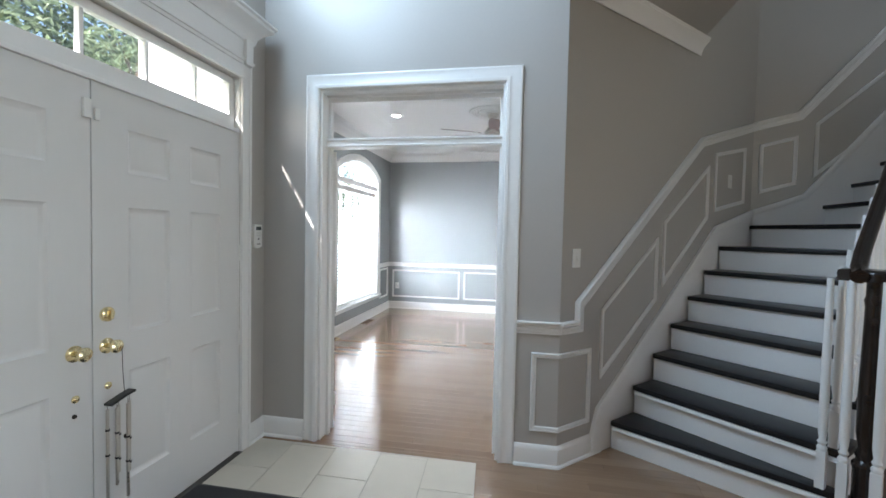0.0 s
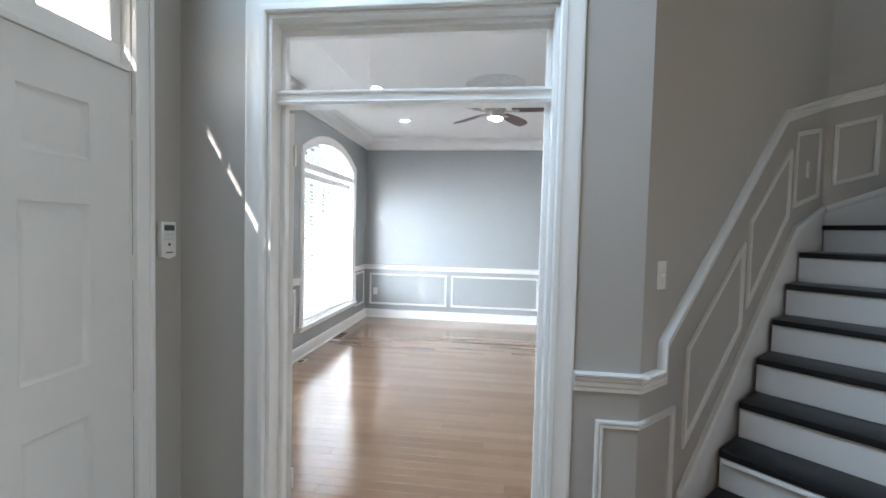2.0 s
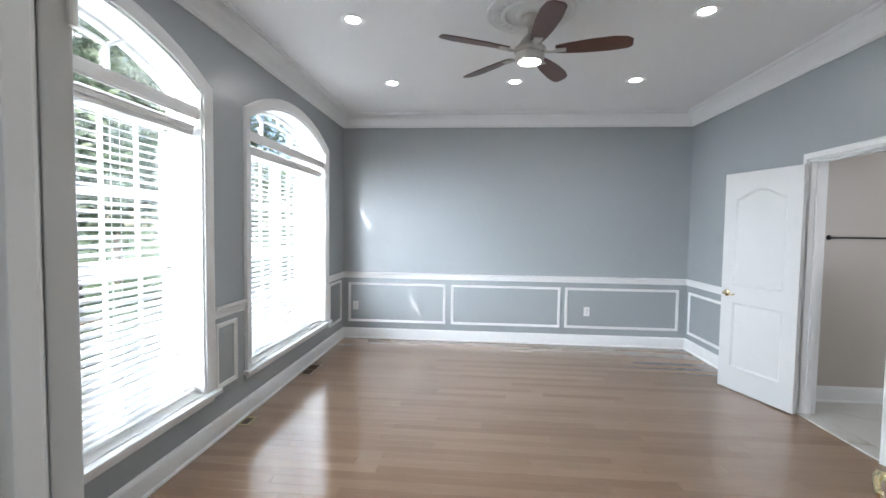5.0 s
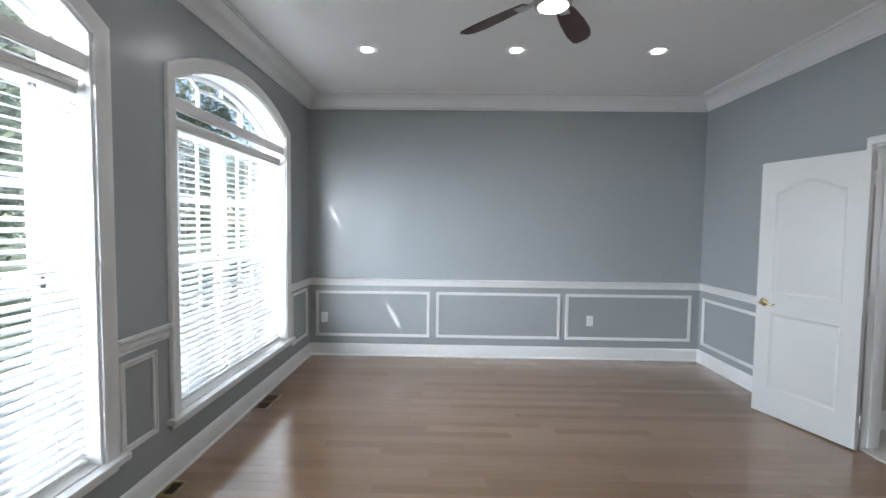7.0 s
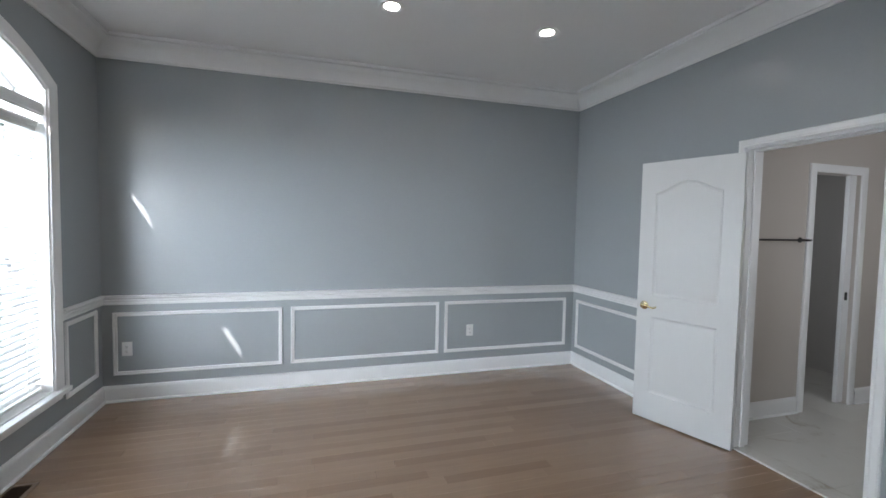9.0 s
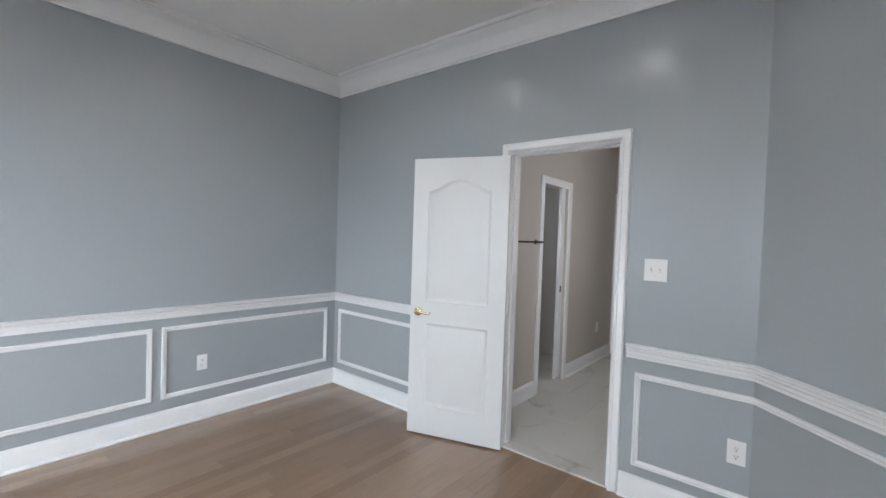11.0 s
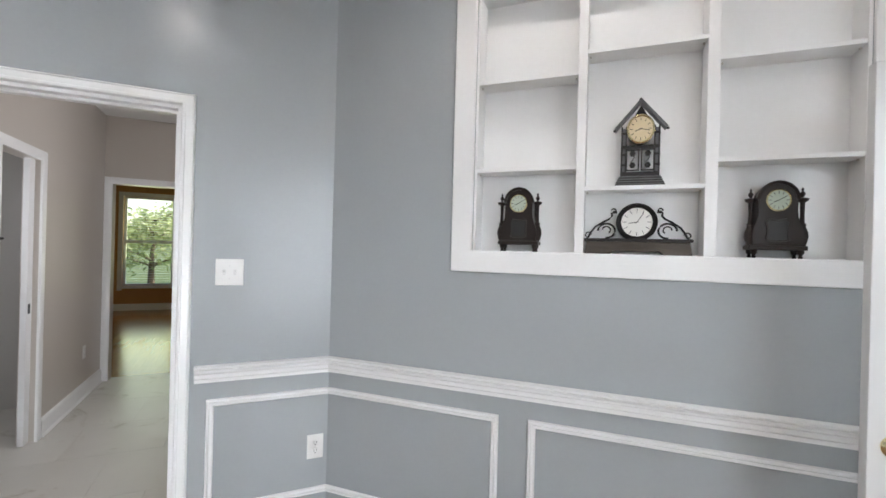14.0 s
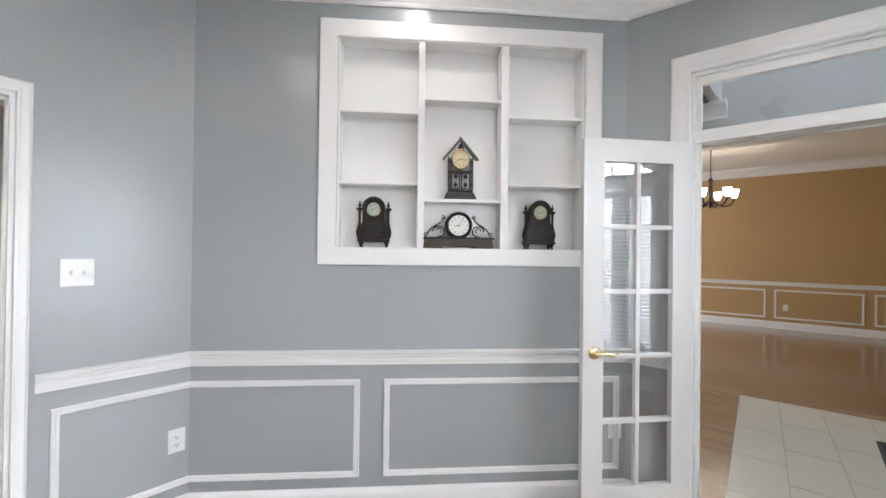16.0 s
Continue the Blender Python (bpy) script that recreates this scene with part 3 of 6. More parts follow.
sweep(bm, [(OPEN0 + 0.004, YF, BAR0), (OPEN1 - 0.004, YF, BAR0)], (0, 0, 1), [(0.058, 0), (0.145, 0), (0.145, 0.012), (0.152, 0.03), (0.158, 0.046), (0.158, 0.060), (0.046, 0.060), (0.046, 0.050), (0.060, 0.042), (0.060, 0.018), (0.052, 0.012)])
struct(finish(bm, "transom_bar", WHITE, smooth=0.7), "white moulded transom bar over the french doors", "trim")
pane = struct(finish(boxes((OPEN0 + 0.03, OPEN1 - 0.03, YF + 0.102, YF + 0.107, BAR1, OPENTOP - 0.05)), "transom_window", GLASS), "clear fixed glass pane above the french doors", "window")
pane.visible_shadow = False
# baseboards and rail of the foyer
run("baseboard", [(OPEN0 - 0.102, YF), F3, (XD, FD1 + 0.085)], BASEPROF, WHITE, 0, "white foyer baseboard")
run("baseboard", [(F1[0] + 0.30, YF + 0.30 * (F2[1] - F1[1]) / (F2[0] - F1[0])), F1, (OPEN1 + 0.102, YF)], BASEPROF, WHITE, 0, "white foyer baseboard")


def stair_u(x):
    """Along the stair wall from its far corner, by x."""
    return (F2[0] - x) * lenS / (F2[0] - F1[0])


# chair rail turning up the stair
bm = bmesh.new()
railp = [(RAILPROF[i][1] + 0.078, RAILPROF[i][0]) for i in range(len(RAILPROF))]
pts = [(stair_u(F1[0]), 0.842), (stair_u(0.295), 0.842), (stair_u(0.295), 1.00), (stair_u(1.355), 2.225), (0, 2.50)]
sweep(bm, [mS @ Vector((u, v, 0)) for u, v in pts], mS.to_3x3() @ Vector((0, 0, 1)), [(u, v) for u, v in railp])
struct(finish(bm, "stair_chair_rail", WHITE, smooth=0.7), "white chair rail climbing beside the stair", "trim")
run("chair_rail", [F1, (OPEN1 + 0.102, YF)], RAILPROF, WHITE, 0.92, "white chair rail beside the doorway")
bm = bmesh.new()
mSN, _ = wall_frame((4.2, 4.67), F2)
pts = [(4.2 - F2[0], 2.50), (4.2 - 2.46, 2.60), (0, 4.55)]
sweep(bm, [mSN @ Vector((u, v, 0)) for u, v in pts], mSN.to_3x3() @ Vector((0, 0, 1)), [(u, v) for u, v in railp])
struct(finish(bm, "stair_chair_rail", WHITE, smooth=0.7), "white chair rail beside the upper steps", "trim")
# stair wall panels
for q in ([(0.43, 0.49), (0.905, 0.985), (0.905, 1.465), (0.43, 0.965)], [(0.955, 1.08), (1.44, 1.63), (1.44, 2.085), (0.955, 1.58)], [(1.515, 1.69), (1.93, 1.80), (1.93, 2.32), (1.515, 2.20)]):
    poly_panel(mS, [(stair_u(x), z) for x, z in q][::-1])
for q in ([(2.11, 1.90), (2.43, 1.99), (2.43, 2.45), (2.11, 2.37)], [(2.57, 2.05), (3.3, 2.68), (3.3, 3.2), (2.57, 2.56)]):
    poly_panel(mSN, [(4.2 - x, z) for x, z in q][::-1])
# panel bent round the corner by the doorway
bm = bmesh.new()
sweep(bm, [mFN @ Vector((u, v, 0)) for u, v in ((0, 0.722), (0.17, 0.722), (0.17, 0.222), (0, 0.222))], (0, -1, 0), PANELBEAD)
u1, u2 = stair_u(F1[0]), stair_u(0.362)
sweep(bm, [mS @ Vector((u, v, 0)) for u, v in ((u1, 0.222), (u2, 0.222), (u2, 0.722), (u1, 0.722))], mS.to_3x3() @ Vector((0, 0, 1)), PANELBEAD)
struct(finish(bm, "wall_panel_trim", WHITE, smooth=0.7), "white picture-frame moulding bent round the wall corner", "trim")
# dining opening casing with a deep head
casing("doorway_casing", wall_frame((XD, YD), (4.2, YD))[0], DO0 - XD, DO1 - XD, DOTOP, [(u * 1.6, v * 1.6) for u, v in CASING], label="white casing round the dining-room opening")
struct(finish(boxes((DO0, DO0 + 0.018, YD2, YD, 0, DOTOP), (DO1 - 0.018, DO1, YD2, YD, 0, DOTOP), (DO0 + 0.018, DO1 - 0.018, YD2, YD, DOTOP - 0.018, DOTOP)), "doorway_jamb", WHITE), "white jamb of the dining-room opening", "trim")

# ---- hall beyond the study door ----
HY0, HY1, HX1 = 4.95, 6.40, 5.05
wall("wall_hall_north", (HX1, HY1), (XR + 0.13, HY1), 0, 2.75, 0.1, HALLPAINT, [rect(HX1 - 3.55, HX1 - 2.985, -0.001, 2.02)], (0.0, 0.0), "pale beige hall wall")
# The hole in this unseen wall is added to let the fill lamp in.
wall("wall_hall_south", (XR + 0.13, HY0), (HX1, HY0), 0, 2.75, 0.1, HALLPAINT, [rect(2.6 - XR - 0.13, 3.8 - XR - 0.13, 1.05, 2.25)], (0.0, 0.1), "pale beige hall wall")
HD0, HD1 = 5.35, 6.33
wall("wall_hall_east", (HX1, HY0), (HX1, HY1), 0, 2.75, 0.12, HALLPAINT, [rect(HD0 - HY0, HD1 - HY0, -0.001, 2.05)], (0.1, 0.1), "pale beige hall wall with a doorway")
struct(finish(boxes((XR + 0.13, HX1 + 0.1, HY0 - 0.1, HY1 + 0.1, 2.75, 2.85)), "ceiling_hall", CEIL), "white hall ceiling", "ceiling")
wall("wall_closet_north", (4.4, 7.6), (2.4, 7.6), 0, 2.75, 0.1, GREIGE, (), (0, 0), "grey closet wall")
# Unseen side; its hole exists only for the closet fill lamp.
wall("wall_closet_west", (2.4, 7.6), (2.4, 6.5), 0, 2.75, 0.1, GREIGE, [rect(0.2, 0.9, 1.15, 2.05)], (0, 0), "grey closet wall")
wall("wall_closet_east", (4.4, 6.5), (4.4, 7.6), 0, 2.75, 0.1, GREIGE, (), (0, 0), "grey closet wall")
struct(finish(boxes((2.3, 4.5, HY1 + 0.1, 7.7, 2.75, 2.85)), "ceiling_closet", CEIL), "white closet ceiling", "ceiling")
mHN, _ = wall_frame((HX1, HY1), (XR + 0.13, HY1))
mHE, _ = wall_frame((HX1, HY0), (HX1, HY1))
FLATCAS = [(0, 0), (0, 0.014), (0.008, 0.018), (0.062, 0.018), (0.068, 0.014), (0.070, 0)]
casing("doorway_casing", mHN, HX1 - 3.55, HX1 - 2.985, 2.02, FLATCAS, label="white casing round the closet doorway")
casing("doorway_casing", mHE, HD0 - HY0, HD1 - HY0, 2.05, FLATCAS, label="white casing at the end of the hall")
run("baseboard", [(HX1, HY1), (3.63, HY1)], BASEPROF, WHITE, 0, "white hall baseboard")
run("baseboard", [(2.905, HY1), (XR + 0.13, HY1)], BASEPROF, WHITE, 0, "white hall baseboard")
hall_floor = struct(finish(boxes((XR + 0.131, HX1 + 0.12, HY0 - 0.1, 7.7, -0.1, -0.004)), "floor_hall", GROUT), "white marble-look tile floor of the hall", "floor")
struct(finish(boxes((XR - 0.005, XR + 0.13, BD0, BD1, -0.02, 0.012)), "door_threshold", MARBLE, bevel=0.004), "white marble door threshold", "trim")
# study door surround
casing("doorway_casing", mR, BD0 - A2[1], BD1 - A2[1], BDTOP, [(u * 0.60, v) for u, v in CASING], label="white moulded casing of the hall door")
bm = boxes((XR, XR + 0.13, BD0, BD0 + 0.016, 0, BDTOP), (XR, XR + 0.13, BD1 - 0.016, BD1, 0, BDTOP), (XR, XR + 0.13, BD0 + 0.016, BD1 - 0.016, BDTOP - 0.016, BDTOP))
box(bm, XR + 0.045, XR + 0.085, BD0 + 0.016, BD0 + 0.028, 0, BDTOP - 0.028)
box(bm, XR + 0.045, XR + 0.085, BD1 - 0.028, BD1 - 0.016, 0, BDTOP - 0.028)
box(bm, XR + 0.045, XR + 0.085, BD0 + 0.016, BD1 - 0.016, BDTOP - 0.028, BDTOP - 0.016)
struct(finish(bm, "doorway_jamb", WHITE), "white painted door jamb", "trim")
# room at the end of the hall
FX = 10.5
wall("wall_far_east", (FX, 3.0), (FX, 9.0), 0, 2.75, 0.15, ORANGE, [rect(5.55 - 3.0, 7.42 - 3.0, 0.50, 2.40)], (0.1, 0.1), "orange painted wall with a double window")
wall("wall_far_north", (FX, 9.0), (HX1 + 0.12, 9.0), 0, 2.75, 0.1, ORANGE, (), (0.1, 0.1), "orange painted wall")
wall("wall_far_south", (HX1 + 0.12, 3.0), (FX, 3.0), 0, 2.75, 0.1, ORANGE, (), (0.1, 0.1), "orange painted wall")
wall("wall_far_west", (HX1 + 0.12, 9.0), (HX1 + 0.12, HY1 + 0.1), 0, 2.75, 0.05, ORANGE, (), (0.1, 0.1), "orange painted wall")
struct(finish(boxes((HX1 + 0.1, FX + 0.1, 2.9, 9.1, 2.75, 2.85)), "ceiling_far", CEIL), "white ceiling of the far room", "ceiling")
struct(finish(boxes((HX1 + 0.121, FX, 2.95, 9.05, -0.1, 0.0)), "floor_far", OAKFAR), "reddish glossy wood floor of the far room", "floor")
run("baseboard", [(FX, 3.0), (FX, 9.0)], BASEPROF, WHITE, 0, "white baseboard of the far room")

# ---- ground and outside ----
struct(finish(boxes((-400, 400, -400, 400, -0.9, -0.5)), "ground", GRASS), "green lawn round the house", "ground")
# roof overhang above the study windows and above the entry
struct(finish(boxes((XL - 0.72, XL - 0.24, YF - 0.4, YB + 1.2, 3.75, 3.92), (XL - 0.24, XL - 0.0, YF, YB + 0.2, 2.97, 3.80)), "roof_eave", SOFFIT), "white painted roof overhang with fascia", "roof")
struct(finish(boxes((XD - 0.95, XD - 0.15, -2.6, 0.72, 3.725, 3.90)), "roof_eave", SOFFIT), "white painted porch overhang", "roof")
struct(finish(boxes((XD - 1.5, XD - 0.1, -3.0, YF - 0.1, 5.05, 5.3)), "roof_eave", SOFFIT), "white painted upper roof overhang", "roof")
struct(finish(boxes((XL - 0.24, XD - 0.152, YF - 0.04, YF - 0.001, -0.5, 3.75)), "wall_entry_return", SOFFIT), "white exterior wall beside the entry", "wall")

# ---- windows of the study ----
def study_window(name, y0, y1):
    u0, u1 = left_u(y1), left_u(y0)
    root = struct(place(new(name), mL), "white arched window with a sunburst transom", "window")
    loop = arch_pts(u0, u1, WZ0, WSPRING, WRISE)
    side = [loop[0]] + loop[:1:-1] + [loop[1]]
    path = [Vector((u, v, 0)) for u, v in side]
    bm = bmesh.new()
    sweep(bm, path, (0, 0, 1), [(0, 0.001), (0, 0.016), (0.008, 0.02), (0.05, 0.02), (0.058, 0.026), (0.078, 0.026), (0.082, 0.02), (0.082, 0.001)])
    part("casing", bm, WHITE, root, smooth=0.7)
    bm = bmesh.new()
    sweep(bm, path, (0, 0, 1), [(-0.002, 0.004), (-0.016, 0.004), (-0.016, -0.16), (-0.03, -0.165), (-0.03, -0.22), (-0.002, -0.22)])
    part("jamb_liner", bm, WHITE, root, smooth=0.7)
    part("window_sill", boxes((u0 - 0.115, u1 + 0.115, WZ0 - 0.032, WZ0, -0.0, 0.055), (u0, u1, WZ0 - 0.02, WZ0 + 0.006, -0.22, 0.0), (u0 - 0.08, u1 + 0.08, WZ0 - 0.075, WZ0 - 0.033, 0.001, 0.016)), WHITE, root, bevel=0.006)
    part("transom_bar", boxes((u0 + 0.016, u1 - 0.016, 2.166, 2.245, -0.024, -0.012), (u0 + 0.016, u1 - 0.016, 2.175, 2.225, -0.0121, -0.004)), WHITE, root, bevel=0.004)
    w0, w1 = -0.205, -0.16
    mid = (u0 + u1) / 2
    frame_bm = boxes((u0 + 0.03, u1 - 0.03, WZ0, WZ0 + 0.05, w0, w1), (u0 + 0.03, u1 - 0.03, 2.12, 2.18, w0, w1), (mid - 0.045, mid + 0.045, WZ0, 2.15, w0, w1), (u0 + 0.03, u0 + 0.075, WZ0, 2.15, w0, w1), (u1 - 0.075, u1 - 0.03, WZ0, 2.15, w0, w1))
    part("window_frame", frame_bm, WHITE, root)
    for a, b in ((u0 + 0.075, mid - 0.045), (mid + 0.045, u1 - 0.075)):
        for lo, hi, dw in ((WZ0 + 0.05, 1.25, 0.0), (1.21, 2.12, -0.012)):
            bm = boxes((a, a + 0.04, lo, hi, w0 + 0.008 + dw, w1 - 0.008 + dw), (b - 0.04, b, lo, hi, w0 + 0.008 + dw, w1 - 0.008 + dw), (a, b, lo, lo + 0.045, w0 + 0.008 + dw, w1 - 0.008 + dw), (a, b, hi - 0.045, hi, w0 + 0.008 + dw, w1 - 0.008 + dw))
            for k in (1, 2):
                c = a + (b - a) * k / 3
                box(bm, c - 0.010, c + 0.010, lo, hi, w0 + 0.016 + dw, w1 - 0.016 + dw)
            c = (lo + hi) / 2
            box(bm, a, b, c - 0.010, c + 0.010, w0 + 0.017 + dw, w1 - 0.017 + dw)
            part("sash", bm, WHITE, root)
            p = part("pane", boxes((a + 0.03, b - 0.03, lo + 0.03, hi - 0.03, w0 + 0.02 + dw, w0 + 0.024 + dw)), GLASS, root)
            p.visible_shadow = False
    # sunburst grille: two short legs, a flat arc between them, three spokes
    GB = [(-0.010, -0.012), (0.010, -0.012), (0.010, 0.008), (0.004, 0.012), (-0.004, 0.012), (-0.010, 0.008)]
    leg, lift, crown = 0.31, 2.43, 2.452

    def grille_bar(name, pts):
        bm = bmesh.new()
        sweep(bm, [Vector((u, v, -0.165)) for u, v in pts], (0, 0, 1), GB)
        part(name, bm, WHITE, root, smooth=0.7)

    grille_bar("sunburst_arc", [(mid + leg * k / 6, crown - (crown - lift) * (k / 6) ** 2) for k in range(-6, 7)])
    for sgn in (-1, 1):
        grille_bar("sunburst_leg", [(mid + sgn * leg, 2.245), (mid + sgn * leg, lift)])
        grille_bar("sunburst_spoke", [(mid + sgn * leg, lift), (mid + sgn * (leg + 0.11), 2.50)])
    grille_bar("sunburst_spoke", [(mid, crown), (mid, WSPRING + WRISE - 0.03)])
    bm = bmesh.new()
    slab(bm, arch_pts(u0 + 0.01, u1 - 0.01, 2.2, WSPRING, WRISE - 0.01), [], 0.004, Matrix.Translation((0, 0, -0.18)))
    p = part("pane", bm, GLASS, root)
    p.visible_shadow = False
    bm = bmesh.new()
    arc = [Vector((u, v, -0.16)) for u, v in arch_pts(u0, u1, 2.245, WSPRING, WRISE)]
    sweep(bm, arc, (0, 0, 1), [(0.0, -0.03), (0.045, -0.03), (0.045, 0.0), (0.038, 0.006), (0.012, 0.006), (0.0, 0.002)], True)
    part("transom_frame", bm, WHITE, root, smooth=0.7)

    # blind hung inside the reveal
    blind = thing("window_blind", mL @ Matrix.Translation((mid, 0, -0.075)), "white faux-wood horizontal blind, slats half open", "blind", "blinds of the study windows")
    hw = (u1 - u0) / 2 - 0.026
    part("headrail", boxes((-hw, hw, 2.065, 2.118, -0.028, 0.028)), IVORY, blind, bevel=0.003)
    part("valance", boxes((-hw, hw, 2.092, 2.128, 0.03, 0.038), (-hw, hw, 2.118, 2.128, 0.038, 0.044)), IVORY, blind, bevel=0.002)
    bm = bmesh.new()
    pts = [(-0.025, 0), (-0.0125, 0.0022), (0, 0.003), (0.0125, 0.0022), (0.025, 0)]
    rows = [[bm.verts.new((sx * hw, z + dz, w)) for w, z in pts] for sx in (-1, 1) for dz in (0, -0.0028)]
    a, b, c, d = rows
    for i in range(4):
        bm.faces.new((a[i], a[i + 1], c[i + 1], c[i]))
        bm.faces.new((b[i + 1], b[i], d[i], d[i + 1]))
    for i, j in ((0, 0), (4, 4)):
        bm.faces.new((a[i], c[i], d[i], b[i]))
    bm.faces.new(a + b[::-1])
    bm.faces.new(c[::-1] + d)
    first = part("slat", bm, SLAT, blind, smooth=0.6)
    rng = random.Random(int(y0 * 100))
    n = 38
    for i in range(n):
        ob = first if i == 0 else new("slat", first.data)
        ob.parent = blind
        ob.matrix_basis = Matrix.Translation((0, 0.425 + i * 0.0432, 0)) @ Euler((radians(SLAT_TILT + rng.uniform(-2.5, 2.5)), 0, radians(rng.uniform(-0.06, 0.06)))).to_matrix().to_4x4()
    part("bottom_rail", boxes((-hw, hw, 0.378, 0.396, -0.025, 0.025)), IVORY, blind, bevel=0.004)
    for k in (-0.82, -0.3, 0.3, 0.82):
        bm = boxes((k * hw - 0.0015, k * hw + 0.0015, 0.39, 2.08, 0.0255, 0.027), (k * hw - 0.0015, k * hw + 0.0015, 0.39, 2.08, -0.027, -0.0255))
        part("ladder_cord", bm, CORD, blind)
    bm = bmesh.new()
    tube(bm, [(hw - 0.05, 2.06, 0.05), (hw - 0.05, 1.4, 0.052)], 0.004)
    part("tilt_wand", bm, IVORY, blind)
    return root


SLAT_TILT = 20.0
study_window("window_1", *WIN[0])
study_window("window_2", *WIN[1])


# ---- doors ----
def panel_door(root, w, h, thick, loops, material=None):
    """Leaf with moulded panels, x from the hinge, y the thickness, z up."""
    m = Matrix(((1, 0, 0, 0), (0, 0, -1, 0), (0, 1, 0, 0), (0, 0, 0, 1)))
    bm = bmesh.new()
    slab(bm, rect(0, w, 0.008, h), loops, thick, m)
    leaf = part("leaf", bm, DOORWHITE, root)
    for loop in loops:
        us, vs = [p[0] for p in loop], [p[1] for p in loop]
        cu, cv = (min(us) + max(us)) / 2, (min(vs) + max(vs)) / 2
        bm = bmesh.new()
        for yy, flip in ((0, 1), (thick, -1)):
            path = [Vector((u, yy, v)) for u, v in loop]
            prof = [(-0.001, 0.0), (0.005, 0.001), (0.010, -0.004), (0.020, -0.010), (0.030, -0.011), (0.030, -0.014), (-0.001, -0.014)]
            if flip < 0:
                path = path[::-1]
            sweep(bm, path, (0, -flip, 0), prof, True)
        inner = [(cu + (u - cu) * (1 - 0.029 * 2 / (max(us) - min(us))), cv + (v - cv) * (1 - 0.029 * 2 / (max(vs) - min(vs)))) for u, v in loop]
        slab(bm, inner, [], thick - 0.022, m @ Matrix.Translation((0, 0, -0.011)))
        field = [(cu + (u - cu) * (1 - 0.056 * 2 / (max(us) - min(us))), cv + (v - cv) * (1 - 0.056 * 2 / (max(vs) - min(vs)))) for u, v in loop]
        for y0, y1 in ((0.0112, 0.004), (thick - 0.0112, thick - 0.004)):
            low = [bm.verts.new((u, y0, v)) for u, v in inner]
            top = [bm.verts.new((u, y1, v)) for u, v in field]
            for i in range(len(low)):
                j = (i + 1) % len(low)
                bm.faces.new((low[i], low[j], top[j], top[i]))
            bm.faces.new(top)
        part("door_panel", bm, DOORWHITE, root, smooth=0.5)
    return leaf


def lever(root, x, z, y, side, turn):
    """Brass lever handle on the face at y; the lever points along x by turn."""
    bm = bmesh.new()
    lathe(bm, [(0.033, 0), (0.033, 0.004), (0.027, 0.010), (0.012, 0.013), (0.010, 0.035), (0.012, 0.046), (0.0, 0.048)], 20, Matrix.Translation((x, y, z)) @ Matrix.Rotation(radians(90) * side, 4, "X"))
    h = part("handle", bm, BRASS, root, "polished brass lever handle", smooth=0.6)
    bm = bmesh.new()
    yy = y - side * 0.040
    tube(bm, [(x + turn * d, yy - side * 0.004 * math.sin(d * 40), z + dz) for d, dz in ((-0.006, 0), (0.02, 0.004), (0.045, 0.003), (0.07, -0.006), (0.092, -0.008), (0.108, -0.001), (0.112, 0.008))], [0.009, 0.009, 0.0075, 0.007, 0.0065, 0.006, 0.005], 8)
    part("lever", bm, BRASS, h, smooth=0.9)
    return h


def hinge(root, x, z, y):
    bm = bmesh.new()
    lathe(bm, [(0.006, -0.05), (0.007, -0.045), (0.007, 0.045), (0.006, 0.05)], 10, Matrix.Translation((x, y, z)))
    box(bm, x - 0.002, x + 0.002, y, y + 0.006, z - 0.045, z + 0.045)
    part("hinge", bm, IVORY, root)


def french_leaf(name, hx, hy, deg, w, mirror, label):
    root = thing(name, pose(hx, hy, 0.008, 0, 0, deg), label, "door", "french doors of the study")
    h, t = 2.02, 0.038
    st, top, bot = 0.112, 0.118, 0.245
    gx0, gx1, gz0, gz1 = st, w - st, bot, h - top
    m = Matrix(((1, 0, 0, 0), (0, 0, -1, 0), (0, 1, 0, 0), (0, 0, 0, 1)))
    bm = bmesh.new()
    slab(bm, rect(0, w, 0, h), [rect(gx0, gx1, gz0, gz1)], t, m @ Matrix.Translation((0, 0, t / 2)))
    part("door_frame", bm, DOORWHITE, root, bevel=0.003)
    mw = 0.024
    cx = (gx0 + gx1) / 2
    part("muntin", boxes((cx - mw / 2, cx + mw / 2, -t / 2 + 0.004, t / 2 - 0.004, gz0, gz1)), DOORWHITE, root, bevel=0.004)
    step = (gz1 - gz0) / 5
    for k in range(1, 5):
        z = gz0 + k * step
        for a, b in ((gx0, cx - mw / 2), (cx + mw / 2, gx1)):
            part("muntin", boxes((a, b, -t / 2 + 0.005, t / 2 - 0.005, z - mw / 2, z + mw / 2)), DOORWHITE, root, bevel=0.004)
    for k in range(5):
        for a, b in ((gx0, cx), (cx, gx1)):
            p = part("pane", boxes((a + 0.004, b - 0.004, -0.002, 0.002, gz0 + k * step + 0.004, gz0 + (k + 1) * step - 0.004)), GLASS, root)
            p.visible_shadow = False
    s = -1 if mirror else 1
    lever(root, w - 0.062, 0.93, t / 2, -1, -1)
    lever(root, w - 0.062, 0.93, -t / 2, 1, -1)
    for z in (0.22, 1.0, 1.82):
        hinge(root, -0.004, z, t / 2 * s)
    return root


french_leaf("french_door", -0.226, 2.958, 48.3, 0.604, False, "open white french door with ten glass panes")
french_leaf("french_door", -1.450, 2.955, 142, 0.600, True, "open white french door folded back into the study")

bath = thing("study_door", pose(1.782, 6.045, 0.004, 0, 0, 108.3), "open white two-panel door with an arched upper panel", "door")
W_ = 0.715
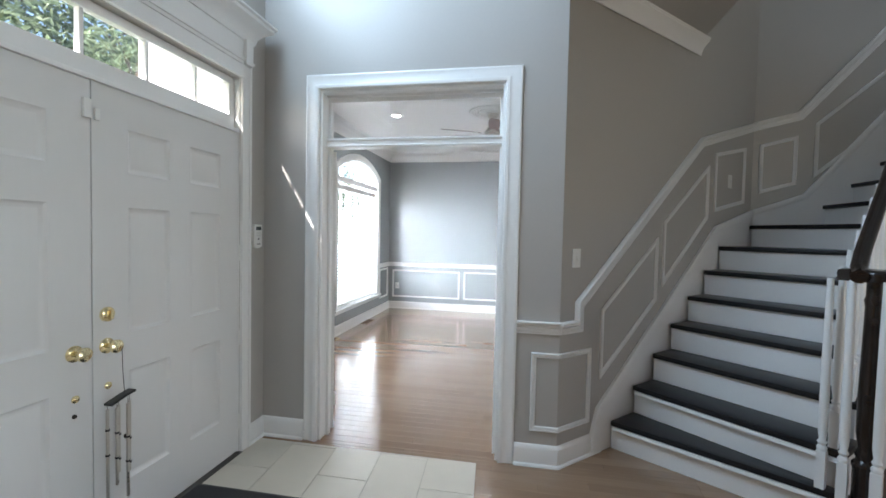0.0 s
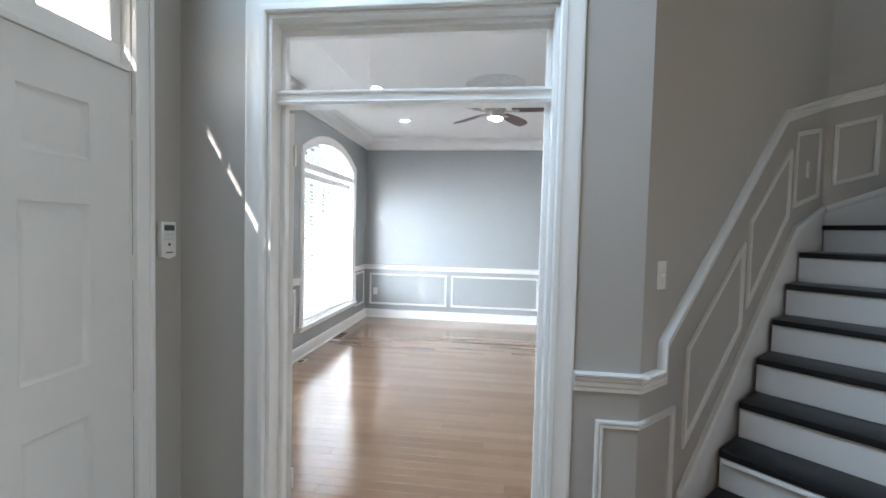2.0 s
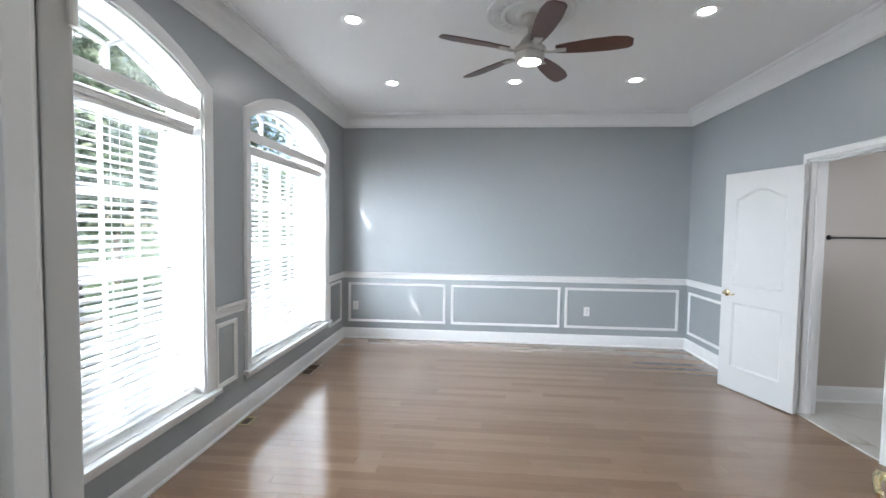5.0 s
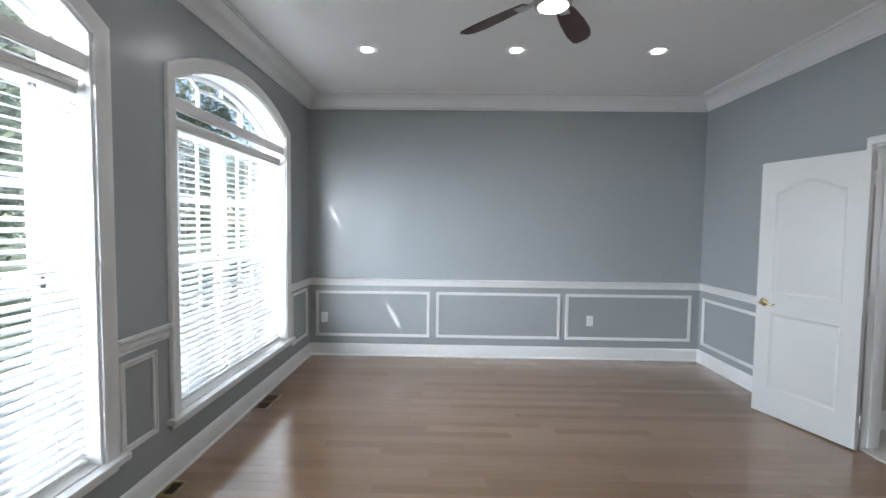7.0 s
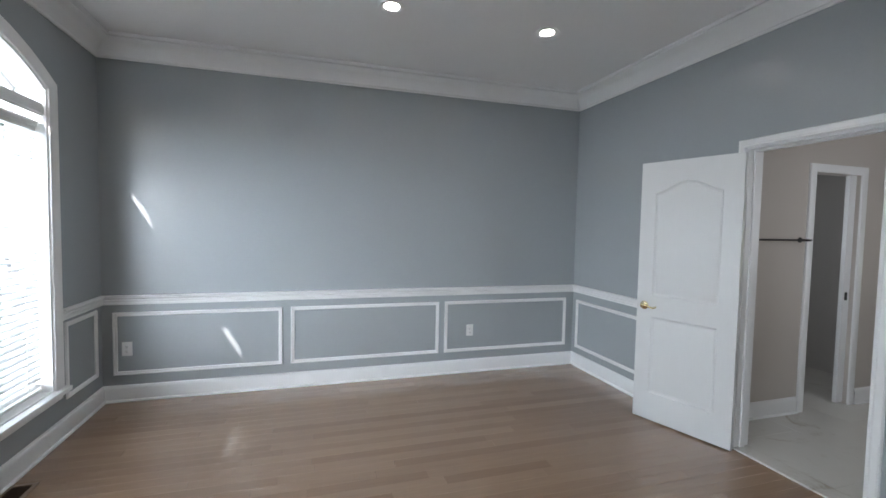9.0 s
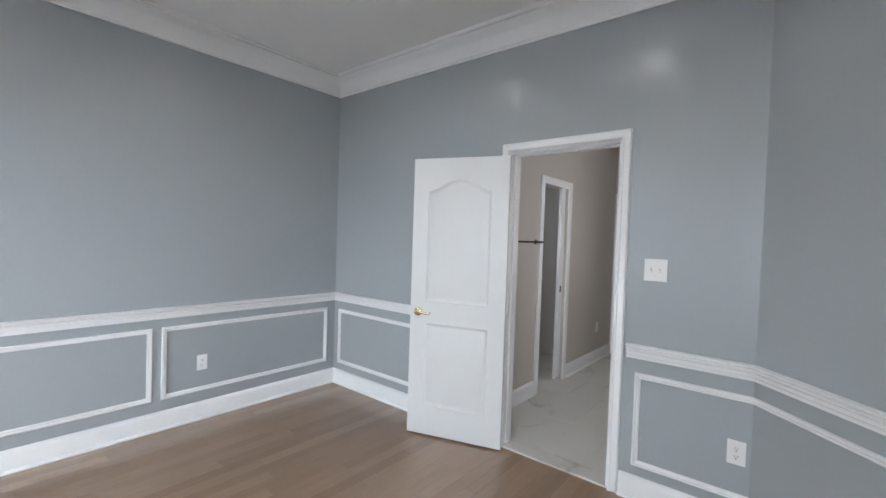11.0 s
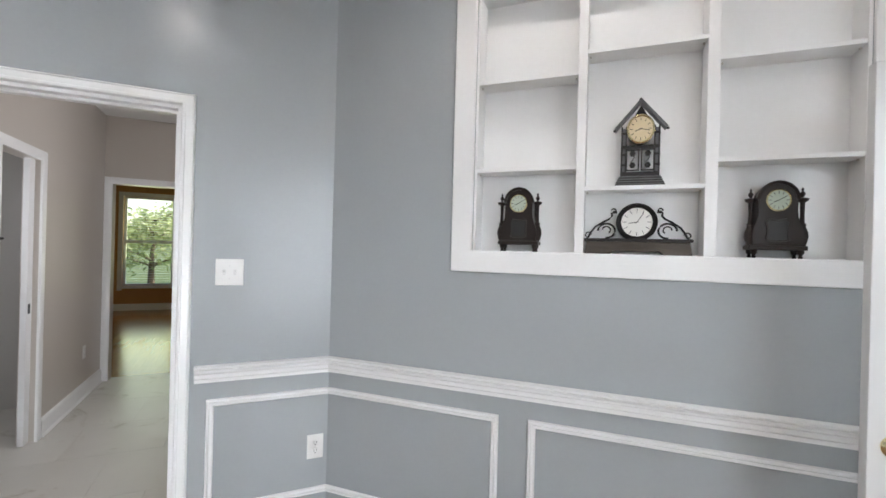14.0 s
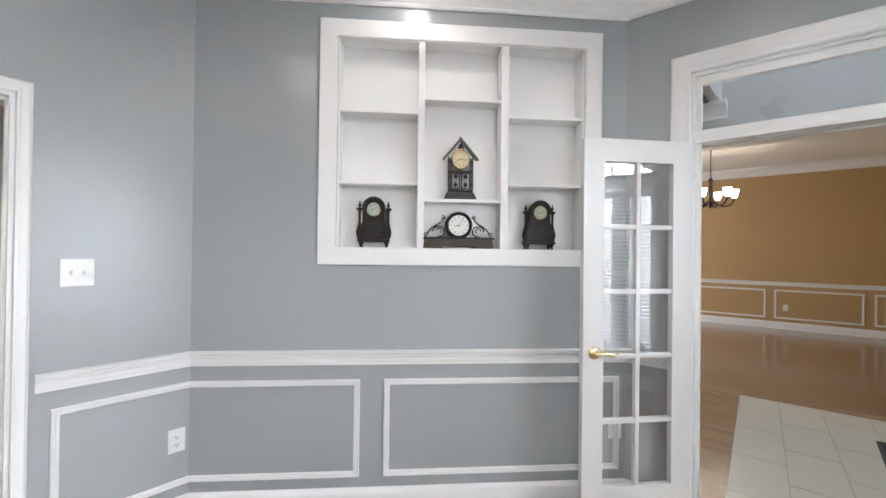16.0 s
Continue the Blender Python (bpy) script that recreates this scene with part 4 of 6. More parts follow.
roman = [(0.115, 0.99), (W_ - 0.115, 0.99), (W_ - 0.115, 1.80)] + [(0.5 * W_ + (0.5 * W_ - 0.115) * c, 1.80 + 0.085 * s) for c, s in ((0.86, 0.06), (0.72, 0.22), (0.5, 0.55), (0.25, 0.88), (0.0, 1.0), (-0.25, 0.88), (-0.5, 0.55), (-0.72, 0.22), (-0.86, 0.06))] + [(0.115, 1.80)]
panel_door(bath, W_, 2.035, 0.035, [rect(0.115, W_ - 0.115, 0.22, 0.835), roman])
lever(bath, W_ - 0.062, 0.912, 0.0, 1, -1)
lever(bath, W_ - 0.062, 0.912, 0.035, -1, -1)
for z in (0.2, 1.0, 1.85):
    hinge(bath, -0.004, z, 0.0)

# front doors: a pair of six-panel leaves


def six_panel(name, y_left, w, label):
    """Leaf standing in the front wall; x runs along +y of the plan."""
    root = thing(name, Matrix(((0, -1, 0, XD - 0.006), (1, 0, 0, y_left), (0, 0, 1, 0.006), (0, 0, 0, 1))), label, "door", "double front doors")
    c0, c1, c2, c3 = 0.165, w / 2 - 0.065, w / 2 + 0.065, w - 0.165
    loops = [rect(a, b, z0, z1) for a, b in ((c0, c1), (c2, c3)) for z0, z1 in ((0.26, 0.785), (0.955, 1.545), (1.69, 1.90))]
    panel_door(root, w, 2.062, 0.042, loops)
    return root


def knob(root, x, z, label="polished brass door knob"):
    bm = bmesh.new()
    lathe(bm, [(0.034, 0), (0.034, 0.005), (0.026, 0.010), (0.012, 0.014), (0.011, 0.030), (0.020, 0.036), (0.029, 0.048), (0.029, 0.060), (0.020, 0.068), (0.0, 0.070)], 20, Matrix.Translation((x, 0, z)) @ Matrix.Rotation(radians(90), 4, "X"))
    return part("knob", bm, BRASS, root, label, smooth=0.6)


fl = six_panel("front_door", 0.592, 0.957, "white six-panel front door with a brass knob")
fr = six_panel("front_door", 1.555, 0.957, "white six-panel front door with brass knob and deadbolt")
for root, x in ((fl, 0.882), (fr, 0.06)):
    knob(root, x, 0.925)
bm = bmesh.new()
lathe(bm, [(0.032, 0), (0.032, 0.012), (0.022, 0.018), (0.0, 0.019)], 20, Matrix.Translation((0.06, 0, 1.065)) @ Matrix.Rotation(radians(90), 4, "X"))
box(bm, 0.053, 0.067, -0.034, -0.016, 1.045, 1.085)
part("deadbolt", bm, BRASS, fr, "brass deadbolt turn", smooth=0.6)
for root, x, z, r in ((fl, 0.885, 0.735, 0.016), (fl, 0.88, 0.665, 0.009), (fr, 0.065, 0.745, 0.016)):
    bm = bmesh.new()
    lathe(bm, [(r, 0), (r, 0.006), (r * 0.6, 0.012), (0.0, 0.013)], 12, Matrix.Translation((x, 0, z)) @ Matrix.Rotation(radians(90), 4, "X"))
    part("lock_plate", bm, BRASS if r > 0.01 else STEEL, root, smooth=0.6)
for z in (0.2, 0.75, 1.3, 1.85):
    hinge(fr, 0.963, z, -0.004)
part("door_chime_sensor", boxes((0.92, 0.952, -0.016, 0.0, 1.90, 1.98)), IVORY, fl, "white door sensor", bevel=0.003)
part("door_chime_sensor", boxes((0.008, 0.03, -0.012, 0.0, 1.90, 1.95)), IVORY, fr, "white door sensor magnet", bevel=0.003)

# frame, transom and head of the front doorway
entry = struct(new("window_entry_transom"), "white framed glass transom over the front doors", "window")
X0 = XD
part("casing", boxes((X0 + 0.001, X0 + 0.022, FD1, FD1 + 0.082, 0, FDT1 + 0.08), (X0 + 0.001, X0 + 0.022, FD0 - 0.082, FD0, 0, FDT1 + 0.08), (X0 + 0.001, X0 + 0.022, FD0, FD1, FDT1, FDT1 + 0.08), (X0 + 0.022, X0 + 0.03, FD1 + 0.06, FD1 + 0.082, 0, FDT1 + 0.08)), WHITE, entry, bevel=0.003)
part("jamb", boxes((X0 - 0.148, X0 - 0.002, FD1 - 0.004, FD1 + 0.0, 0, FDT1), (X0 - 0.148, X0 - 0.002, FD0, FD0 + 0.004, 0, FDT1), (X0 - 0.148, X0 - 0.055, FD0, FD1, FDT1 - 0.012, FDT1)), WHITE, entry)
part("transom_rail", boxes((X0 - 0.12, X0 + 0.004, FD0 + 0.004, FD1 - 0.004, 2.070, 2.090)), WHITE, entry, bevel=0.004)
bm = boxes((X0 - 0.08, X0 - 0.04, FD0 + 0.004, FD1 - 0.004, 2.0905, 2.176), (X0 - 0.08, X0 - 0.04, FD0 + 0.004, FD1 - 0.004, 2.37, 2.408), (X0 - 0.08, X0 - 0.04, FD0 + 0.004, FD0 + 0.05, 2.176, 2.37), (X0 - 0.08, X0 - 0.04, FD1 - 0.05, FD1 - 0.004, 2.176, 2.37))
part("transom_frame", bm, WHITE, entry, bevel=0.003)
for k in (1, 2, 3, 4, 5):
    y = FD0 + (FD1 - FD0) * k / 6
    part("mullion", boxes((X0 - 0.075, X0 - 0.045, y - 0.009, y + 0.009, 2.176, 2.37)), WHITE, entry, bevel=0.003)
p = part("pane", boxes((X0 - 0.062, X0 - 0.058, FD0 + 0.03, FD1 - 0.03, 2.12, 2.39)), GLASS, entry)
p.visible_shadow = False
part("frieze", boxes((X0 + 0.001, X0 + 0.026, FD0 - 0.09, FD1 + 0.09, FDT1 + 0.081, FDT1 + 0.24), (X0 + 0.026, X0 + 0.036, FD0 - 0.10, FD1 + 0.10, FDT1 + 0.10, FDT1 + 0.12)), WHITE, entry, bevel=0.003)
bm = bmesh.new()
sweep(bm, [(X0 + 0.001, FD1 + 0.09, 2.80), (X0 + 0.026, FD1 + 0.09, 2.80), (X0 + 0.026, FD0 - 0.09, 2.80), (X0 + 0.001, FD0 - 0.09, 2.80)], (0, 0, 1), [(-0.02, -0.15), (0.010, -0.15), (0.014, -0.135), (0.02, -0.11), (0.045, -0.075), (0.08, -0.05), (0.095, -0.04), (0.095, -0.02), (0.11, -0.012), (0.11, 0), (-0.02, 0)])
part("head_crown", bm, WHITE, entry, smooth=0.7)
for y in (FD1 + 0.03, FD0 - 0.03):
    part("bracket", boxes((X0 + 0.026, X0 + 0.05, y - 0.035, y + 0.035, 2.50, 2.66)), WHITE, entry, bevel=0.006)
part("sill", boxes((X0 - 0.2, X0 + 0.03, FD0, FD1, -0.004, 0.006)), STEEL, entry)
# upper foyer window
upper = struct(new("window_entry_upper"), "plain upper foyer window", "window")
part("window_frame", boxes((X0 - 0.12, X0 - 0.07, 0.75, 0.80, 3.25, 5.0), (X0 - 0.12, X0 - 0.07, 2.30, 2.35, 3.25, 5.0), (X0 - 0.12, X0 - 0.07, 0.75, 2.35, 3.25, 3.3), (X0 - 0.12, X0 - 0.07, 0.75, 2.35, 4.95, 5.0), (X0 - 0.12, X0 - 0.07, 1.52, 1.58, 3.3, 4.95)), WHITE, upper)

# ---- shelf niche in the angled wall ----
niche = struct(place(new("shelf_niche"), mA), "white built-in niche with nine shelf compartments", "shelf")
D0 = -0.117
bm = boxes((NI0, NI1, NIZ0, NIZ1, D0 - 0.001, D0 + 0.006))
part("back_panel", bm, WHITE, niche)
bm = boxes((NI0 + 0.001, NI0 + 0.012, NIZ0, NIZ1, D0 + 0.006, 0.0), (NI1 - 0.012, NI1 - 0.001, NIZ0, NIZ1, D0 + 0.006, 0.0), (NI0, NI1, NIZ1 - 0.012, NIZ1 - 0.001, D0 + 0.006, 0.0), (NI0, NI1, NIZ0 + 0.001, NIZ0 + 0.012, D0 + 0.006, 0.0))
part("liner", bm, WHITE, niche)
bm = bmesh.new()
sweep(bm, [Vector((u, v, 0)) for u, v in rect(0.157, 1.758, 1.362, 2.714)], (0, 0, 1), [(0, 0.001), (0, 0.016), (0.003, 0.019), (0.092, 0.019), (0.097, 0.016), (0.097, 0.001)], True)
part("face_frame", bm, WHITE, niche)
VA, VB = (0.702, 0.744), (1.180, 1.216)
for a, b in (VA, VB):
    part("divider", boxes((a, b, NIZ0 + 0.012, NIZ1 - 0.012, D0 + 0.006, 0.004)), WHITE, niche, bevel=0.002)
for a, b, z in ((NI0 + 0.012, VA[0], 1.836), (NI0 + 0.012, VA[0], 2.224), (VA[1], VB[0], 1.738), (VA[1], VB[0], 2.310), (VB[1], NI1 - 0.012, 1.829), (VB[1], NI1 - 0.012, 2.227)):
    part("shelf", boxes((a, b, z - 0.018, z, D0 + 0.006, -0.002)), WHITE, niche, bevel=0.002)
    for u in (a + 0.006, b - 0.006):
        bm = bmesh.new()
        lathe(bm, [(0.004, 0), (0.004, 0.006), (0.0, 0.007)], 8, Matrix.Translation((u + (0.004 if u < (a + b) / 2 else -0.004), z - 0.026, -0.03)))
        part("shelf_pin", bm, NICKEL, niche)

# ---- staircase ----
RISE = 0.1995
NOSE_L = [(0.54, 3.095), (0.716, 3.268), (0.885, 3.43), (1.055, 3.60), (1.228, 3.773), (1.405, 3.95), (1.59, 4.138), (2.03, 4.60), (2.65, 4.645), (2.87, 4.645), (3.09, 4.645), (3.31, 4.645), (3.53, 4.645), (3.75, 4.645)]
NOSE_R = [(1.52, 2.42)] + [(x + 0.775, y - 0.775) for x, y in NOSE_L[1:7]] + [(2.50, 3.50), (2.66, 3.53), (2.87, 3.53), (3.09, 3.53), (3.31, 3.53), (3.53, 3.53), (3.75, 3.53)]
stairs = thing("staircase", pose(0, 0, 0), "curving staircase with black treads and white risers", "staircase")
for i in range(len(NOSE_L) - 1):
    l0, r0, l1, r1 = (Vector((*p, 0)) for p in (NOSE_L[i], NOSE_R[i], NOSE_L[i + 1], NOSE_R[i + 1]))
    z = RISE * (i + 1)
    fwd = ((l1 + r1) - (l0 + r0)).normalized()
    across = (r0 - l0).normalized()
    bm = bmesh.new()
    outline = [l0 - across * 0.018, r0 + across * 0.03, r1 + across * 0.03 + fwd * 0.03, l1 - across * 0.018 + fwd * 0.03]
    slab(bm, [(p.x, p.y) for p in outline], [], 0.036, Matrix.Translation((0, 0, z)))
    part("tread", bm, TREAD, stairs, bevel=0.009, smooth=0.8)
    bm = bmesh.new()
    a, b = l0 - across * 0.018 + fwd * 0.024, r0 + fwd * 0.024
    slab(bm, [(p.x, p.y) for p in (a, b, b + fwd * 0.016, a + fwd * 0.016)], [], RISE - 0.036 - 0.001, Matrix.Translation((0, 0, z - 0.036)))
    part("riser", bm, WHITE, stairs)
    bm = bmesh.new()
    slab(bm, [(p.x, p.y) for p in (r0 + fwd * 0.024 - across * 0.02, r0 + fwd * 0.024, r1 + fwd * 0.024, r1 + fwd * 0.024 - across * 0.02)], [], z - 0.036, Matrix.Translation((0, 0, z - 0.036)))
    part("side_panel", bm, WHITE, stairs)
    if i < 2:
        bm = bmesh.new()
        c0, c1 = l0 + fwd * 0.006, r0 + fwd * 0.006
        sweep(bm, [(c0.x, c0.y, z - 0.037), (c1.x, c1.y, z - 0.037)], (0, 0, -1), [(0, 0), (0.012, 0), (0.014, 0.006), (0.018, 0.018), (0, 0.018)])
        part("cove", bm, WHITE, stairs)
# wall skirts
bm = bmesh.new()
sk = [(stair_u(0.372), 0.0), (stair_u(0.372), 0.138), (stair_u(0.41), 0.30), (stair_u(0.445), 0.345), (stair_u(1.53), 1.565), (0.0, 1.745), (0.0, 0.0)]
slab(bm, sk, [], 0.020, mS @ Matrix.Translation((0, 0, 0.0215)))
part("wall_skirt", bm, WHITE, stairs)
bm = bmesh.new()
sweep(bm, [mS @ Vector((u, v, 0.0215)) for u, v in sk[:6]], mS.to_3x3() @ Vector((0, 0, 1)), [(-0.052, 0), (-0.052, 0.004), (-0.046, 0.008), (-0.01, 0.008), (0.0, 0.004), (0.0, 0)])
part("skirt_bead", bm, WHITE, stairs, smooth=0.6)
bm = bmesh.new()
slab(bm, [(4.2 - 2.06, 0), (4.2 - 2.06, 1.745), (4.2 - 2.49, 1.90), (0, 4.0), (0, 0)], [], 0.020, mSN @ Matrix.Translation((0, 0, 0.0215)))
part("wall_skirt", bm, WHITE, stairs)
bm = bmesh.new()
sweep(bm, [mSN @ Vector((u, v, 0.0215)) for u, v in ((0, 4.0), (4.2 - 2.49, 1.90), (4.2 - 2.06, 1.745))], mSN.to_3x3() @ Vector((0, 0, 1)), [(0.0, 0), (0.0, 0.004), (0.01, 0.008), (0.046, 0.008), (0.052, 0.004), (0.052, 0)])
part("skirt_bead", bm, WHITE, stairs, smooth=0.6)

# railing on the open side
railing = thing("stair_railing", pose(0, 0, 0), "black wooden handrail and newel on white turned balusters", "railing")


def baluster(x, y, z0, z1):
    bm = bmesh.new()
    h = z1 - z0
    box(bm, -0.020, 0.020, -0.020, 0.020, 0, 0.19, Matrix.Rotation(radians(45), 4, "Z"))
    lathe(bm, [(0.016, 0.185), (0.022, 0.20), (0.022, 0.212), (0.014, 0.222), (0.021, 0.238), (0.014, 0.252), (0.020, 0.30), (0.020, 0.45), (0.0175, h * 0.75), (0.014, h)], 12)
    ob = part("baluster", bm, WHITE, railing, "white turned baluster", smooth=0.8)
    ob.matrix_basis = pose(x, y, z0)


def rail_z(x):
    return 1.30 if x < 1.47 else 1.30 + (x - 1.47) * 1.12 if x < 2.6 else 2.566 + (x - 2.6) * 0.9


for i in range(1, 8):
    r0, r1 = Vector((*NOSE_R[i], 0)), Vector((*NOSE_R[i + 1], 0))
    for f in (0.2, 0.65):
        q = r0.lerp(r1, f)
        d = Vector((-0.02, 0.02, 0))
        baluster(q.x + d.x, q.y + d.y, RISE * (i + 1), max(RISE * (i + 1) + 0.85, rail_z(q.x) - 0.03))
for x, y in ((1.455, 2.40), (1.54, 2.32), (1.64, 2.33), (1.43, 2.51)):
    baluster(x, y, RISE, 1.275)
bm = bmesh.new()
lathe(bm, [(0.046, 0), (0.046, 0.16), (0.05, 0.17), (0.05, 0.19), (0.034, 0.21), (0.042, 0.235), (0.03, 0.27), (0.040, 0.34), (0.040, 0.5), (0.031, 0.95), (0.036, 0.98), (0.03, 1.0), (0.03, 1.08)], 20)
ob = part("newel", bm, RAILBLACK, railing, "black turned newel post", smooth=0.8)
ob.matrix_basis = pose(1.55, 2.405, RISE)
RP = [(-0.030, 0), (0.030, 0), (0.034, 0.012), (0.028, 0.022), (0.033, 0.034), (0.028, 0.050), (0.014, 0.058), (-0.014, 0.058), (-0.028, 0.050), (-0.033, 0.034), (-0.028, 0.022), (-0.034, 0.012)]
bm = bmesh.new()
pts = [(1.55 + (0.028 + 0.0065 * a) * math.cos(a * 0.5 + 2.4), 2.405 + (0.028 + 0.0065 * a) * math.sin(a * 0.5 + 2.4), 1.268) for a in range(0, 14)]
sweep(bm, pts, (0, 0, 1), [(u * 0.8, v) for u, v in RP])
lathe(bm, [(0.052, 1.268), (0.056, 1.28), (0.05, 1.29), (0.055, 1.31), (0.045, 1.324), (0.0, 1.328)], 20, Matrix.Translation((1.55, 2.405, 0)))
part("volute", bm, RAILBLACK, railing, "black curled handrail volute", smooth=0.8)
bm = bmesh.new()
path = [(1.46, 2.37, 1.295), (1.49, 2.42, 1.30), (1.53, 2.48, 1.335), (1.585, 2.545, 1.41), (1.92, 2.90, 1.79), (2.30, 3.31, 2.24), (2.46, 3.47, 2.40), (2.62, 3.56, 2.52), (2.9, 3.56, 2.78), (3.75, 3.56, 3.5)]
tube(bm, path, 0.034, 10)
part("handrail", bm, RAILBLACK, railing, "dark polished wooden handrail", smooth=0.9)

# ---- ceiling fan, plaster rose, recessed lights ----
FANX, FANY = -0.50, 5.42
rose = thing("ceiling_medallion", pose(FANX, FANY, CEILZ), "white moulded plaster ceiling medallion round the fan", "medallion")
bm = bmesh.new()
lathe(bm, [(0.305, 0), (0.302, -0.010), (0.288, -0.016), (0.275, -0.010), (0.262, -0.013), (0.20, -0.012), (0.19, -0.022), (0.172, -0.024), (0.162, -0.012), (0.10, -0.016), (0.09, -0.026), (0.0, -0.026)], 48)
part("disc", bm, PLASTER, rose, smooth=0.6)
for k in range(24):
    bm = bmesh.new()
    a = 2 * math.pi * k / 24
    lathe(bm, [(0.0, -0.022), (0.014, -0.019), (0.017, -0.010), (0.0, -0.009)], 8, Matrix.Translation((0.232 * math.cos(a), 0.232 * math.sin(a), 0)) @ Matrix.Rotation(a, 4, "Z") @ Matrix.Diagonal((1.6, 0.9, 1, 1)))
    part("leaf_relief", bm, PLASTER, rose, smooth=0.8)
fan = thing("ceiling_fan", pose(FANX, FANY, CEILZ - 0.026), "brushed nickel ceiling fan with five dark walnut blades", "fan")
bm = bmesh.new()
lathe(bm, [(0.066, 0), (0.068, -0.012), (0.062, -0.035), (0.042, -0.055), (0.02, -0.062), (0.0, -0.062)], 28)
part("canopy", bm, NICKEL, fan, smooth=0.6)
bm = bmesh.new()
lathe(bm, [(0.016, -0.05), (0.016, -0.12), (0.03, -0.125), (0.034, -0.14)], 16)
part("downrod", bm, NICKEL, fan, smooth=0.6)
bm = bmesh.new()
lathe(bm, [(0.034, -0.13), (0.05, -0.15), (0.072, -0.18), (0.086, -0.20), (0.105, -0.215), (0.11, -0.225), (0.107, -0.24), (0.09, -0.25), (0.098, -0.262), (0.097, -0.290), (0.090, -0.306), (0.078, -0.308), (0.076, -0.300), (0.0, -0.30)], 36)
part("motor_housing", bm, NICKEL, fan, "brushed nickel motor housing", smooth=0.6)
bm = bmesh.new()
lathe(bm, [(0.074, -0.301), (0.070, -0.309), (0.05, -0.315), (0.03, -0.318), (0.0, -0.319)], 28)
part("lamp_glass", bm, FANGLOW, fan, "lit frosted glass lamp bowl", smooth=0.9)
for k in range(5):
    deg = 61 + 72 * k
    arm = bmesh.new()
    sweep(arm, [(0.085, 0, -0.245), (0.15, 0, -0.252), (0.235, 0, -0.238)], (0, -1, 0), [(-0.004, -0.014), (-0.004, 0.014), (0.004, 0.014), (0.004, -0.014)])
    box(arm, 0.17, 0.24, -0.028, 0.028, -0.247, -0.240)
    a = part("blade_arm", arm, NICKEL, fan, bevel=0.002)
    a.matrix_basis = pose(0, 0, 0, 0, 0, deg)
    bm = bmesh.new()
    out = [(0.17, -0.042), (0.26, -0.058), (0.40, -0.074), (0.54, -0.078), (0.62, -0.064), (0.655, -0.035), (0.66, 0.03), (0.635, 0.052), (0.52, 0.064), (0.36, 0.060), (0.24, 0.048), (0.17, 0.036)]
    slab(bm, out, [], 0.007, Matrix.Translation((0, 0, 0.0035)))
    b = part("blade", bm, BLADE, fan, "dark walnut fan blade", bevel=0.002)
    b.matrix_basis = pose(0, 0, -0.236, 0, 0, deg) @ pose(0, 0, 0, -13, 0, 0)

for x, y in ((-1.735, 6.80), (-0.49, 6.80), (0.682, 6.80), (-1.752, 5.455), (0.672, 5.455), (-1.75, 4.08), (-0.49, 4.08), (0.69, 4.08)):
    can = thing("recessed_light", pose(x, y, CEILZ), "lit round recessed ceiling light with white trim ring", "ceiling light", "recessed lights of the study")
    bm = bmesh.new()
    lathe(bm, [(0.048, 0), (0.088, 0), (0.092, -0.004), (0.088, -0.010), (0.066, -0.008), (0.050, -0.002)], 28, None, False)
    part("trim_ring", bm, WHITE, can, smooth=0.7)
    bm = bmesh.new()
    lathe(bm, [(0.051, -0.001), (0.051, -0.003), (0.0, -0.004)], 24)
    part("diffuser", bm, LAMPGLOW, can, smooth=0.6)
    d = bpy.data.lights.new("recessed_light_lamp", "SPOT")
    d.energy, d.spot_size, d.spot_blend, d.shadow_soft_size, d.color = CAN_WATTS, radians(160), 0.5, 0.05, (1.0, 0.98, 0.95)
    lamp = new("recessed_light_lamp", d)
    lamp.matrix_world = pose(x, y, CEILZ - 0.02)

# ---- plates on the walls (x right, y into the wall, z up) ----
def plate(name, m, w, h, label, category, kind):
    root = thing(name, m, label, category)
    part("cover_plate", boxes((-w / 2, w / 2, -0.006, -0.0005, -h / 2, h / 2)), IVORY, root, bevel=0.003)
    if kind == "outlet":
        for dz in (0.02, -0.02):
            bm = bmesh.new()
            lathe(bm, [(0.017, -0.0005), (0.017, 0.003), (0.015, 0.0036), (0.0, 0.0036)], 16, pose(0, -0.006, dz, 90))
            s = part("socket", bm, IVORY, root, smooth=0.6)
            part("slots", boxes((-0.0075, -0.0050, -0.0103, -0.0094, dz - 0.002, dz + 0.008), (0.0050, 0.0075, -0.0103, -0.0094, dz - 0.002, dz + 0.007), (-0.0025, 0.0025, -0.0103, -0.0094, dz - 0.011, dz - 0.006)), SLOT, s)
    else:
        n = int(kind)
        for k in range(n):
            x = (k - (n - 1) / 2) * 0.046
            part("switch_slot", boxes((x - 0.006, x + 0.006, -0.0072, -0.0058, -0.013, 0.013)), CORD, root)
            t = part("toggle", boxes((-0.004, 0.004, -0.014, 0, -0.005, 0.005)), IVORY, root, bevel=0.0015)
            t.matrix_basis = pose(x, -0.006, 0.003, 25)
    for dz in ((0.03, -0.03) if kind != "outlet" else (0.0,)):
        bm = bmesh.new()
        lathe(bm, [(0.0028, 0), (0.0028, 0.001), (0, 0.0012)], 8, pose(0, -0.006, dz, 90))
        part("screw", bm, CORD, root)
    return root


def diag(x, c=CY):
    return x, x + c


plate("wall_outlet", pose(-2.46, YB, 0.44), 0.075, 0.118, "white duplex outlet in the wainscot panel", "outlet", "outlet")
plate("wall_outlet", pose(0.585, YB, 0.44), 0.075, 0.118, "white duplex outlet in the wainscot panel", "outlet", "outlet")
